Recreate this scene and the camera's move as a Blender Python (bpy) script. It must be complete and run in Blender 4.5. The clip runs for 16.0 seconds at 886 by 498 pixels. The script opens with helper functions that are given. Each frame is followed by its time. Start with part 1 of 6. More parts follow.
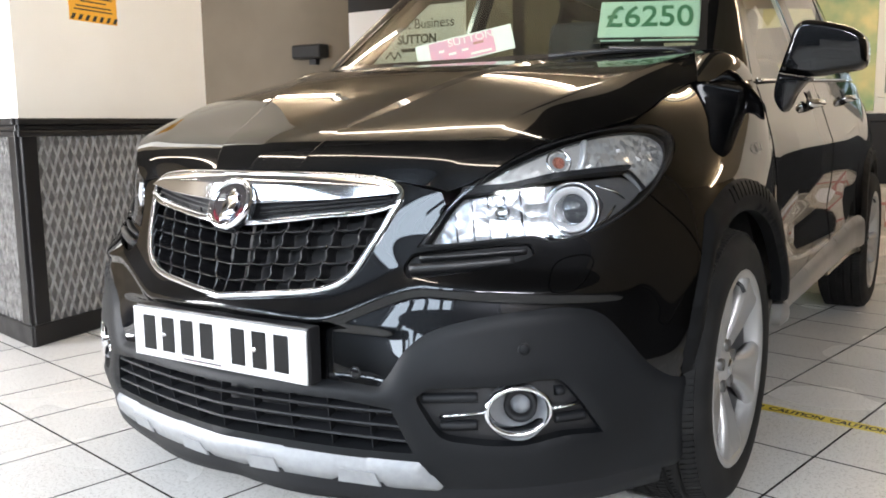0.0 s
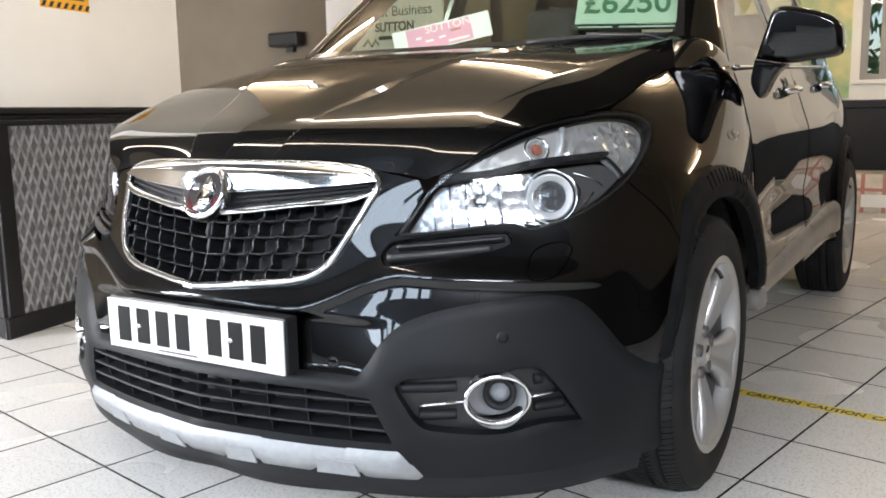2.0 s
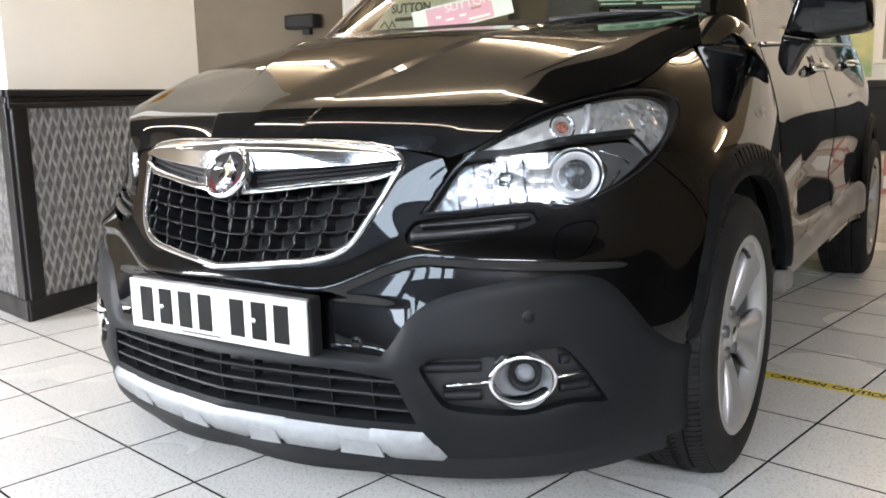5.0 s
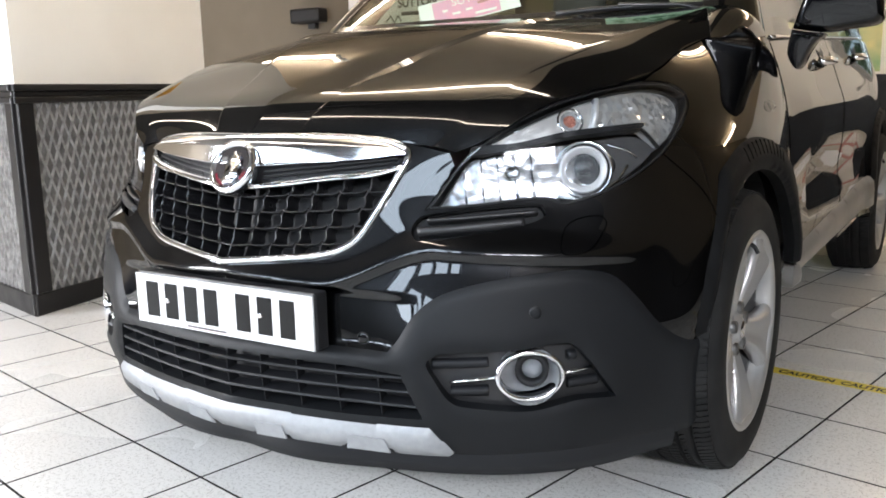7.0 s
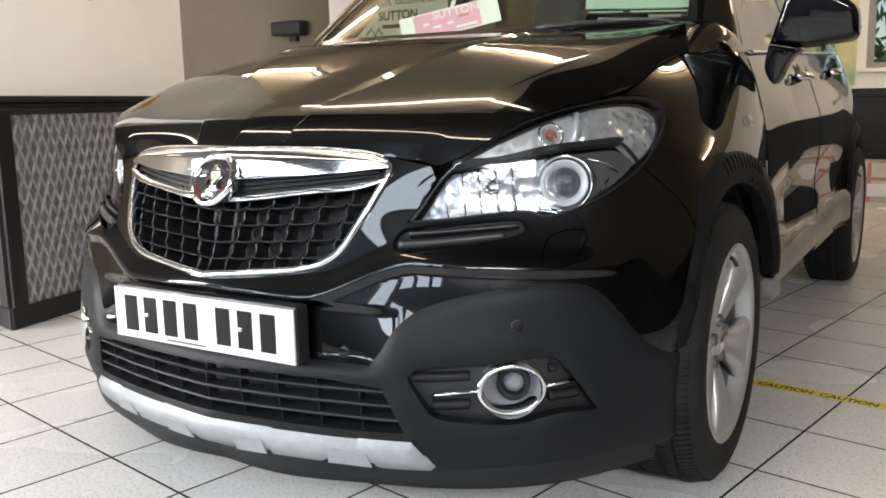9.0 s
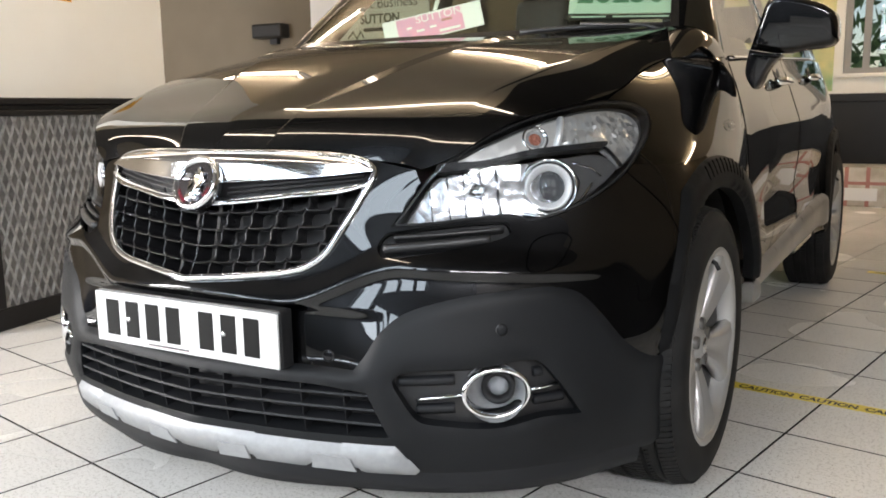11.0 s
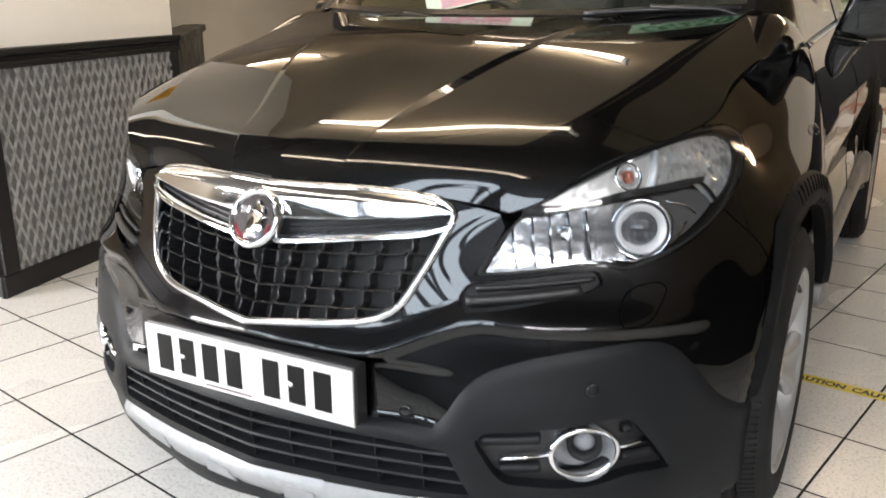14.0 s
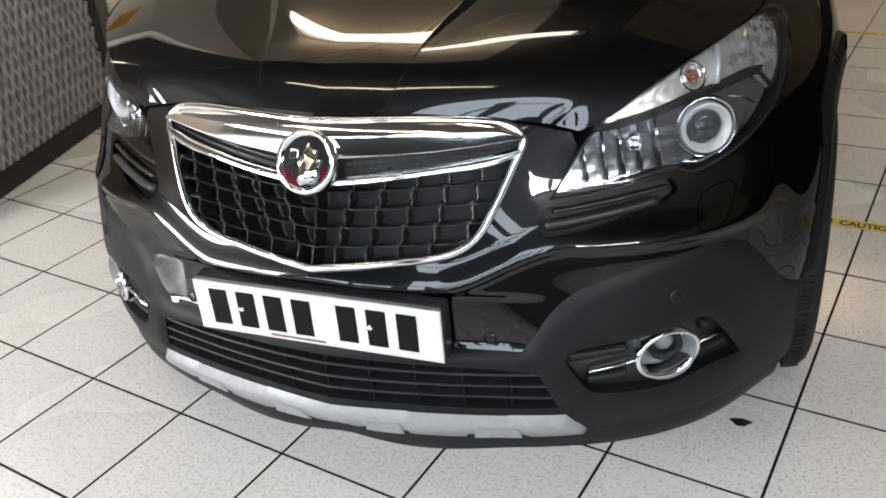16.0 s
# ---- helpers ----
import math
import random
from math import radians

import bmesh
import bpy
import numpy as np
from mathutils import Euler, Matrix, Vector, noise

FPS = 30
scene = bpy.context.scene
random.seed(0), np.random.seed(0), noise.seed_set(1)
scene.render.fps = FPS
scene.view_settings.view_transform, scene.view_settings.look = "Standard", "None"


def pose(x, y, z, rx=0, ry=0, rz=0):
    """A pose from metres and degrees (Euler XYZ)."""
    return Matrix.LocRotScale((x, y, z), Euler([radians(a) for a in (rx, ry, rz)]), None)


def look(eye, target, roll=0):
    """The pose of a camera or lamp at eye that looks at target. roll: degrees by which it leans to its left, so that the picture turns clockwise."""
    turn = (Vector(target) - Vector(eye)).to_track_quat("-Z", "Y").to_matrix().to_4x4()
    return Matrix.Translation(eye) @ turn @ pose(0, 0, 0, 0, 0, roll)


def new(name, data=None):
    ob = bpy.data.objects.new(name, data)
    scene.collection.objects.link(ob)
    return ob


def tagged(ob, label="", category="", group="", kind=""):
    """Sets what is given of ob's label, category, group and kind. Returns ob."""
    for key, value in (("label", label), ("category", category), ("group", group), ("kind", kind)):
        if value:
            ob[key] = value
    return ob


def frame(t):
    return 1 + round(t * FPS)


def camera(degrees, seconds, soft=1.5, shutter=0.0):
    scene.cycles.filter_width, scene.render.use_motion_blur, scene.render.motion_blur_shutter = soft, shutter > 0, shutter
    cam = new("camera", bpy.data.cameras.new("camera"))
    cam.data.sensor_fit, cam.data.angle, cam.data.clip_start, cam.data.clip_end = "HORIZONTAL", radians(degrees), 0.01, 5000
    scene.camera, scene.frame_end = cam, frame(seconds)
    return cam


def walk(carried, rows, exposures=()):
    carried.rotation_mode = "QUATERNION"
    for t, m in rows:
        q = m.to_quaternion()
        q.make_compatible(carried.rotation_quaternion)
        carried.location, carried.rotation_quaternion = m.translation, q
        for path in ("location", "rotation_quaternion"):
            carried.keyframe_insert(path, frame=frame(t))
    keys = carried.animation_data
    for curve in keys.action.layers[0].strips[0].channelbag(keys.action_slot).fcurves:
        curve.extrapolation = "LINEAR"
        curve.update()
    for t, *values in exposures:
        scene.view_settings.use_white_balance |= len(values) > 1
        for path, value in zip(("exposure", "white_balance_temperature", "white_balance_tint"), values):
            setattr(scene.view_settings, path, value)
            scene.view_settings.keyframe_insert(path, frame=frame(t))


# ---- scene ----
cam = camera(54.2, 16.0, 1.8, 0.5)
PATH = [
    (0, (1.389, -1.268, 0.926), (0.329, 0.404, 0.642), -0.8),
    (0.5, (1.39, -1.26, 0.923), (0.338, 0.414, 0.623), -1.0),
    (1, (1.392, -1.252, 0.919), (0.361, 0.433, 0.604), -1.0),
    (1.5, (1.389, -1.258, 0.921), (0.371, 0.435, 0.606), -1.0),
    (2, (1.386, -1.256, 0.924), (0.368, 0.436, 0.613), -1.0),
    (2.5, (1.386, -1.256, 0.92), (0.363, 0.435, 0.613), -0.9),
    (3, (1.379, -1.26, 0.921), (0.348, 0.427, 0.616), -0.8),
    (3.5, (1.377, -1.258, 0.92), (0.34, 0.424, 0.612), -0.9),
    (4, (1.375, -1.252, 0.916), (0.336, 0.426, 0.592), -1.1),
    (4.5, (1.367, -1.251, 0.913), (0.325, 0.422, 0.575), -1.2),
    (7, (1.354, -1.243, 0.911), (0.298, 0.417, 0.552), -1.3),
    (7.5, (1.353, -1.243, 0.911), (0.296, 0.417, 0.555), -1.1),
    (8, (1.344, -1.242, 0.915), (0.283, 0.416, 0.557), -1.0),
    (8.5, (1.35, -1.243, 0.912), (0.3, 0.423, 0.562), -1.1),
    (9, (1.352, -1.243, 0.913), (0.332, 0.445, 0.581), -1.1),
    (11.5, (1.339, -1.247, 0.914), (0.363, 0.467, 0.587), -0.7),
    (12, (1.32, -1.238, 0.912), (0.339, 0.472, 0.573), -0.2),
    (12.5, (1.311, -1.235, 0.913), (0.312, 0.459, 0.552), -1.0),
    (13, (1.297, -1.226, 0.915), (0.3, 0.472, 0.563), -2.4),
    (13.5, (1.197, -1.177, 0.955), (0.222, 0.516, 0.527), -1.1),
    (14, (1.096, -1.166, 1.176), (0.165, 0.51, 0.607), -0.4),
    (14.5, (1.043, -1.186, 1.294), (0.168, 0.473, 0.599), -1.2),
    (15, (1.055, -1.239, 1.33), (0.213, 0.346, 0.448), -3.1),
    (15.5, (0.926, -1.229, 1.351), (0.146, 0.373, 0.442), -4.8),
    (16, (0.767, -1.185, 1.346), (0.094, 0.441, 0.395), -5.0),
]
walk(cam, [(t, look(eye, target, roll)) for t, eye, target, roll in PATH], ((0.0, 0.18, 6520, 14), (1.0, 0.14, 6520, 14), (4.5, 0.15, 6520, 14), (7.0, 0.10, 6520, 14), (7.5, -0.04, 6560, 14), (8.0, -0.06, 6640, 14), (9.0, -0.06, 6800, 14), (11.5, 0.05, 6900, 14), (12.0, 0.12, 6900, 14), (12.5, 0.04, 6900, 14), (13.5, 0.07, 6900, 14), (14.5, 0.04, 7000, 15), (15.0, -0.12, 6850, 15), (15.5, -0.34, 6900, 15), (16.0, -0.39, 6850, 15)))

# ---- light ----
world = bpy.data.worlds.new("sky")
scene.world = world
world.use_nodes = True
wn = world.node_tree
sky = wn.nodes.new("ShaderNodeTexSky")
sky.sky_type, sky.sun_disc, sky.sun_elevation, sky.sun_rotation = "NISHITA", False, radians(42), radians(205)
wn.links.new(sky.outputs[0], wn.nodes["Background"].inputs[0])
wn.nodes["Background"].inputs[1].default_value = 0.12

sun = new("sun", bpy.data.lights.new("sun", "SUN"))
sun.data.energy, sun.data.angle, sun.data.color = 2.0, radians(0.5), (1.0, 0.95, 0.87)
sun.matrix_world = look((0, 0, 0), (0.25, -0.8, -0.75))


def area_light(name, at, target, w, h, watts, colour):
    ob = new(name, bpy.data.lights.new(name, "AREA"))
    ob.data.shape, ob.data.size, ob.data.size_y, ob.data.energy, ob.data.color = "RECTANGLE", w, h, watts, colour
    ob.matrix_world = look(at, target)
    return ob


# Daylight through the shop windows behind the camera; the first two, high at the side, are added fill
area_light("daylight_fill", (3.32, -4.05, 2.54), (1.5, 0, 0.7), 1.16, 0.50, 150, (0.90, 0.95, 1.0))
area_light("daylight_fill", (4.15, -3.05, 2.54), (0.0, 0.2, 0.8), 1.60, 0.44, 130, (0.90, 0.95, 1.0))
area_light("daylight_fill", (-0.93, -2.66, 1.27), (-0.5, 0, 1.0), 1.76, 0.62, 52, (0.74, 0.88, 1.0))
area_light("daylight_fill", (0.74, -2.66, 1.96), (0.74, 0, 1.5), 1.16, 1.62, 68, (0.70, 0.86, 1.0))
area_light("daylight_fill", (-5.1, -4.05, 1.80), (-3.4, 0, 0.5), 3.4, 1.75, 900, (0.93, 0.97, 1.0))


# ---- materials ----
def material(name, colour, rough=0.5, metal=0.0, coat=0.0, coat_rough=0.03, spec=0.5):
    m = bpy.data.materials.new(name)
    m.use_nodes = True
    b = m.node_tree.nodes["Principled BSDF"]
    b.inputs["Base Color"].default_value = (*colour, 1)
    b.inputs["Roughness"].default_value = rough
    b.inputs["Metallic"].default_value = metal
    b.inputs["Coat Weight"].default_value = coat
    b.inputs["Coat Roughness"].default_value = coat_rough
    b.inputs["Specular IOR Level"].default_value = spec
    return m


def vary(m, dark, light, scale=8.0, detail=4.0, low=0.35, high=0.65, kind="noise", link="Base Color"):
    """Mottles a material's colour between two tones."""
    t = m.node_tree
    co = t.nodes.new("ShaderNodeTexCoord")
    tx = t.nodes.new("ShaderNodeTexNoise")
    tx.inputs["Scale"].default_value, tx.inputs["Detail"].default_value = scale, detail
    t.links.new(co.outputs["Object"], tx.inputs["Vector"])
    ramp = t.nodes.new("ShaderNodeValToRGB")
    ramp.color_ramp.elements[0].position, ramp.color_ramp.elements[1].position = low, high
    ramp.color_ramp.elements[0].color, ramp.color_ramp.elements[1].color = (*dark, 1), (*light, 1)
    t.links.new(tx.outputs["Fac"], ramp.inputs[0])
    t.links.new(ramp.outputs[0], t.nodes["Principled BSDF"].inputs[link])
    return ramp


def rough_vary(m, low, high, scale=12.0):
    t = m.node_tree
    co = t.nodes.new("ShaderNodeTexCoord")
    tx = t.nodes.new("ShaderNodeTexNoise")
    tx.inputs["Scale"].default_value, tx.inputs["Detail"].default_value = scale, 5
    t.links.new(co.outputs["Object"], tx.inputs["Vector"])
    mp = t.nodes.new("ShaderNodeMapRange")
    mp.inputs["From Min"].default_value, mp.inputs["From Max"].default_value = 0.3, 0.7
    mp.inputs["To Min"].default_value, mp.inputs["To Max"].default_value = low, high
    t.links.new(tx.outputs["Fac"], mp.inputs["Value"])
    t.links.new(mp.outputs[0], t.nodes["Principled BSDF"].inputs["Roughness"])


def bump(m, scale, strength, dist=0.002, detail=3.0):
    t = m.node_tree
    co = t.nodes.new("ShaderNodeTexCoord")
    tx = t.nodes.new("ShaderNodeTexNoise")
    tx.inputs["Scale"].default_value, tx.inputs["Detail"].default_value = scale, detail
    t.links.new(co.outputs["Object"], tx.inputs["Vector"])
    bp = t.nodes.new("ShaderNodeBump")
    bp.inputs["Strength"].default_value, bp.inputs["Distance"].default_value = strength, dist
    t.links.new(tx.outputs["Fac"], bp.inputs["Height"])
    t.links.new(bp.outputs[0], t.nodes["Principled BSDF"].inputs["Normal"])


def facet_bump(m, scale, strength, dist):
    t = m.node_tree
    co = t.nodes.new("ShaderNodeTexCoord")
    v = t.nodes.new("ShaderNodeTexVoronoi")
    v.inputs["Scale"].default_value = scale
    t.links.new(co.outputs["Object"], v.inputs["Vector"])
    bp = t.nodes.new("ShaderNodeBump")
    bp.inputs["Strength"].default_value, bp.inputs["Distance"].default_value = strength, dist
    t.links.new(v.outputs["Distance"], bp.inputs["Height"])
    t.links.new(bp.outputs[0], t.nodes["Principled BSDF"].inputs["Normal"])


def facets(m, scale, amount):
    """Breaks a surface into small flat facets that each lean their own way, as cut reflectors do."""
    t = m.node_tree
    co = t.nodes.new("ShaderNodeTexCoord")
    v = t.nodes.new("ShaderNodeTexVoronoi")
    v.inputs["Scale"].default_value = scale
    t.links.new(co.outputs["Object"], v.inputs["Vector"])
    geo = t.nodes.new("ShaderNodeNewGeometry")
    lean = t.nodes.new("ShaderNodeVectorMath")
    lean.operation = "MULTIPLY_ADD"
    lean.inputs[1].default_value = (2 * amount, 2 * amount, 2 * amount)
    lean.inputs[2].default_value = (-amount, -amount, -amount)
    t.links.new(v.outputs["Color"], lean.inputs[0])
    add = t.nodes.new("ShaderNodeVectorMath")
    t.links.new(lean.outputs[0], add.inputs[0])
    t.links.new(geo.outputs["Normal"], add.inputs[1])
    unit = t.nodes.new("ShaderNodeVectorMath")
    unit.operation = "NORMALIZE"
    t.links.new(add.outputs[0], unit.inputs[0])
    t.links.new(unit.outputs[0], t.nodes["Principled BSDF"].inputs["Normal"])


def glass(name, tint, gloss=1.0, rough=0.0):
    """Thin clear sheet: tinted see-through with a Fresnel gloss."""
    m = bpy.data.materials.new(name)
    m.use_nodes = True
    t = m.node_tree
    t.nodes.remove(t.nodes["Principled BSDF"])
    tr = t.nodes.new("ShaderNodeBsdfTransparent")
    tr.inputs[0].default_value = (*tint, 1)
    gl = t.nodes.new("ShaderNodeBsdfGlossy")
    gl.inputs["Roughness"].default_value = rough
    lw = t.nodes.new("ShaderNodeLayerWeight")
    lw.inputs["Blend"].default_value = 0.5
    pw = t.nodes.new("ShaderNodeMath")
    pw.operation = "POWER"
    pw.inputs[1].default_value = 5.0
    t.links.new(lw.outputs["Facing"], pw.inputs[0])
    fr = t.nodes.new("ShaderNodeMath")
    fr.operation = "MULTIPLY_ADD"
    fr.inputs[1].default_value, fr.inputs[2].default_value = 0.96, 0.04 * gloss
    t.links.new(pw.outputs[0], fr.inputs[0])
    mx = t.nodes.new("ShaderNodeMixShader")
    t.links.new(fr.outputs[0], mx.inputs[0])
    t.links.new(tr.outputs[0], mx.inputs[1])
    t.links.new(gl.outputs[0], mx.inputs[2])
    t.links.new(mx.outputs[0], t.nodes["Material Output"].inputs[0])
    return m


def glow(name, colour, strength):
    m = bpy.data.materials.new(name)
    m.use_nodes = True
    t = m.node_tree
    e = t.nodes.new("ShaderNodeEmission")
    e.inputs[0].default_value, e.inputs[1].default_value = (*colour, 1), strength
    t.links.new(e.outputs[0], t.nodes["Material Output"].inputs[0])
    return m


PAINT = material("black_metallic_paint", (0.0096, 0.0099, 0.0108), 0.36, 1.0, 1.0, 0.02)
PAINT.node_tree.nodes["Principled BSDF"].inputs["Specular Tint"].default_value = (0.05, 0.05, 0.05, 1)
PAINT.node_tree.nodes["Principled BSDF"].inputs["Coat IOR"].default_value = 1.52
PLASTIC = material("grained_grey_plastic", (0.009, 0.0097, 0.0108), 0.5, spec=0.2)
vary(PLASTIC, (0.0058, 0.0064, 0.0074), (0.0080, 0.0088, 0.0100), 5)
bump(PLASTIC, 900, 0.25, 0.0006)
BLACK_PLASTIC = material("black_plastic", (0.012, 0.012, 0.013), 0.42)
rough_vary(BLACK_PLASTIC, 0.32, 0.5)
INTAKE_PLASTIC = material("intake_black_plastic", (0.009, 0.0095, 0.011), 0.5, spec=0.25)
GRILLE_BLACK = material("grille_black_plastic", (0.007, 0.007, 0.008), 0.30)
rough_vary(GRILLE_BLACK, 0.24, 0.38)
GLOSS_BLACK = material("gloss_black_plastic", (0.006, 0.006, 0.007), 0.12)
CHROME = material("chrome", (0.84, 0.85, 0.87), 0.085, 1.0)
SATIN = material("satin_silver_paint", (0.26, 0.265, 0.275), 0.44, 0.2)
vary(SATIN, (0.265, 0.272, 0.280), (0.305, 0.312, 0.32), 55, 6.0)
bump(SATIN, 420, 0.12, 0.0006)
SILL_SILVER = material("satin_grey_sill", (0.26, 0.25, 0.235), 0.34, 0.4)
vary(SILL_SILVER, (0.22, 0.21, 0.195), (0.30, 0.285, 0.265), 5)
ARCH_PLASTIC = material("dark_arch_plastic", (0.006, 0.006, 0.0064), 0.55, spec=0.12)
vary(ARCH_PLASTIC, (0.0045, 0.0047, 0.005), (0.0070, 0.0072, 0.0076), 6)
bump(ARCH_PLASTIC, 900, 0.2, 0.0005)
ALLOY = material("alloy_wheel_silver", (0.44, 0.44, 0.435), 0.36, 0.65)
rough_vary(ALLOY, 0.34, 0.46)
RUBBER = material("tyre_rubber", (0.008, 0.008, 0.008), 0.75, spec=0.25)
vary(RUBBER, (0.006, 0.006, 0.006), (0.012, 0.0115, 0.011), 14)
DARK_STEEL = material("brake_steel", (0.2, 0.2, 0.2), 0.4, 0.9)
REFLECTOR = material("lamp_reflector", (0.72, 0.73, 0.75), 0.12, 1.0)
FACETED = material("faceted_lamp_reflector", (0.33, 0.345, 0.365), 0.25, 0.9)
facet_bump(FACETED, 50, 0.35, 0.003)
FOG_GLASS = material("frosted_fog_glass", (0.22, 0.23, 0.245), 0.12, 0.1)
facet_bump(FOG_GLASS, 60, 0.5, 0.004)
EMBLEM_FIELD = material("emblem_dark_metal", (0.16, 0.15, 0.155), 0.16, 1.0)
LENS_DARK = material("projector_dark_glass", (0.05, 0.052, 0.056), 0.06)
LAMP_GREY = material("lamp_bezel_grey", (0.06, 0.06, 0.061), 0.45)
vary(LAMP_GREY, (0.052, 0.052, 0.053), (0.068, 0.068, 0.069), 20)
GAP = material("panel_gap_black", (0.001, 0.001, 0.001), 1.0, spec=0.0)
LAMP_DARK = material("lamp_interior_black", (0.012, 0.012, 0.013), 0.5, spec=0.25)
LENS = glass("clear_lamp_lens", (0.93, 0.94, 0.95))
RIBBED = material("cut_clear_plastic", (0.56, 0.57, 0.565), 0.22, 0.6)
facets(RIBBED, 95, 0.36)
INDICATOR = material("brushed_lamp_reflector", (0.56, 0.545, 0.52), 0.36, 0.6)
facets(INDICATOR, 160, 0.10)
LAMP_RING = material("pale_lamp_ring", (0.62, 0.62, 0.62), 0.42, 0.35)
AMBER = material("amber_bulb", (0.52, 0.19, 0.13), 0.2, 0.3)
facet_bump(AMBER, 170, 1.0, 0.008)
SCREEN = glass("green_tinted_windscreen", (0.68, 0.76, 0.62))
SIDE_GLASS = glass("tinted_side_glass", (0.88, 0.92, 0.86))
PLATE_WHITE = material("plate_white", (0.58, 0.58, 0.57), 0.25)
PLATE_BLACK = material("plate_black", (0.003, 0.003, 0.003), 0.5, spec=0.15)
PINK_LINE = material("plate_border_pink", (0.75, 0.42, 0.45), 0.4)
RED_REFLECTION = material("emblem_red_reflection", (0.26, 0.012, 0.03), 0.16, 0.7, 1.0)
CABIN = material("cabin_dark_trim", (0.02, 0.02, 0.021), 0.65)
bump(CABIN, 300, 0.3)
SEAT = material("seat_fabric_dark_grey", (0.03, 0.03, 0.032), 0.9)
vary(SEAT, (0.022, 0.022, 0.024), (0.045, 0.045, 0.047), 40)
CABIN_LIGHT = material("cabin_headlining", (0.42, 0.41, 0.38), 0.9)

WALL = material("warm_white_wall_paint", (0.87, 0.84, 0.77), 0.6)
vary(WALL, (0.85, 0.815, 0.745), (0.89, 0.865, 0.80), 1.6)
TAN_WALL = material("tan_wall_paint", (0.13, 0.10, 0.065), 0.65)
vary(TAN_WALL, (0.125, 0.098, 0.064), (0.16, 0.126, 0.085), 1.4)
bump(WALL, 60, 0.15)
BEIGE = material("beige_wall_paint", (0.19, 0.155, 0.11), 0.65)
vary(BEIGE, (0.118, 0.094, 0.064), (0.15, 0.12, 0.084), 1.2)
DARK_WALL = material("charcoal_wall_paint", (0.03, 0.03, 0.03), 0.6)
vary(DARK_WALL, (0.024, 0.024, 0.024), (0.036, 0.036, 0.037), 2.0)
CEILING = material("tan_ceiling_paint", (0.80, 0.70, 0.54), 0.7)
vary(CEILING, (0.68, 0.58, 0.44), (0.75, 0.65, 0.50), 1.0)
# darkened copies of the ceiling tone, to dim what bonnet and wing reflect
SHADED_CEILING_ZONE = material("shaded_ceiling_zone", (0.36, 0.30, 0.21), 0.7)
vary(SHADED_CEILING_ZONE, (0.33, 0.275, 0.19), (0.39, 0.325, 0.23), 1.2)
DARK_CEILING_ZONE = material("dark_ceiling_zone", (0.035, 0.032, 0.03), 0.7)
vary(DARK_CEILING_ZONE, (0.045, 0.041, 0.037), (0.060, 0.054, 0.048), 1.0)
BLACK_WOOD = material("black_gloss_painted_wood", (0.012, 0.011, 0.011), 0.4, spec=0.3)
rough_vary(BLACK_WOOD, 0.3, 0.5, 9)
bump(BLACK_WOOD, 25, 0.3, 0.002)
LATTICE_BACK = material("grey_lattice_panel", (0.2, 0.195, 0.19), 0.5)
vary(LATTICE_BACK, (0.095, 0.090, 0.086), (0.165, 0.158, 0.152), 26, 6.0)
bump(LATTICE_BACK, 60, 0.3, 0.002)
LATTICE = material("silver_lattice_strip", (0.34, 0.335, 0.33), 0.35, 0.3)
vary(LATTICE, (0.22, 0.212, 0.204), (0.40, 0.388, 0.376), 30, 5.0)
GROUT = material("dark_grout", (0.022, 0.021, 0.02), 0.9, spec=0.1)
YELLOW = material("yellow_tape", (0.72, 0.58, 0.05), 0.4)
INK = material("black_ink", (0.015, 0.015, 0.016), 0.5)
ORANGE = material("orange_notice", (0.85, 0.42, 0.03), 0.45)
PAPER = material("white_card", (0.84, 0.84, 0.84), 0.55)
PINK = material("pink_print", (0.80, 0.33, 0.50), 0.5)
vary(PINK, (0.72, 0.36, 0.52), (0.86, 0.36, 0.52), 30)
MINT = material("mint_green_card", (0.40, 0.56, 0.49), 0.5)
GREEN_INK = material("dark_green_ink", (0.05, 0.16, 0.09), 0.5)
TUBE = glow("fluorescent_tube", (1.0, 0.88, 0.72), 29.0)
WARM_FILL_TUBE = glow("warm_fill_tube", (1.0, 0.80, 0.55), 50.0)
FRAME_GREY = material("window_frame_grey", (0.30, 0.29, 0.27), 0.5)
PANE = glass("window_pane", (0.95, 0.97, 0.96))
LEAF = material("distant_foliage", (0.06, 0.12, 0.05), 0.8)
vary(LEAF, (0.02, 0.05, 0.02), (0.14, 0.24, 0.10), 2.2, 8)
STREET = material("pale_street_paving", (0.30, 0.30, 0.29), 0.8)
vary(STREET, (0.25, 0.25, 0.24), (0.34, 0.34, 0.33), 1.5)
CARDBOARD = material("clear_wrapped_box", (0.60, 0.55, 0.47), 0.35)
vary(CARDBOARD, (0.45, 0.40, 0.33), (0.70, 0.66, 0.60), 6)
RED_TAPE = material("red_white_tape", (0.45, 0.20, 0.17), 0.45)
MURAL = material("yellow_green_mural", (0.6, 0.6, 0.3), 0.6)
mr = vary(MURAL, (0.20, 0.42, 0.22), (0.82, 0.72, 0.34), 2.4, 6)

TILE = material("speckled_terrazzo_tile", (0.6, 0.6, 0.58), 0.22)


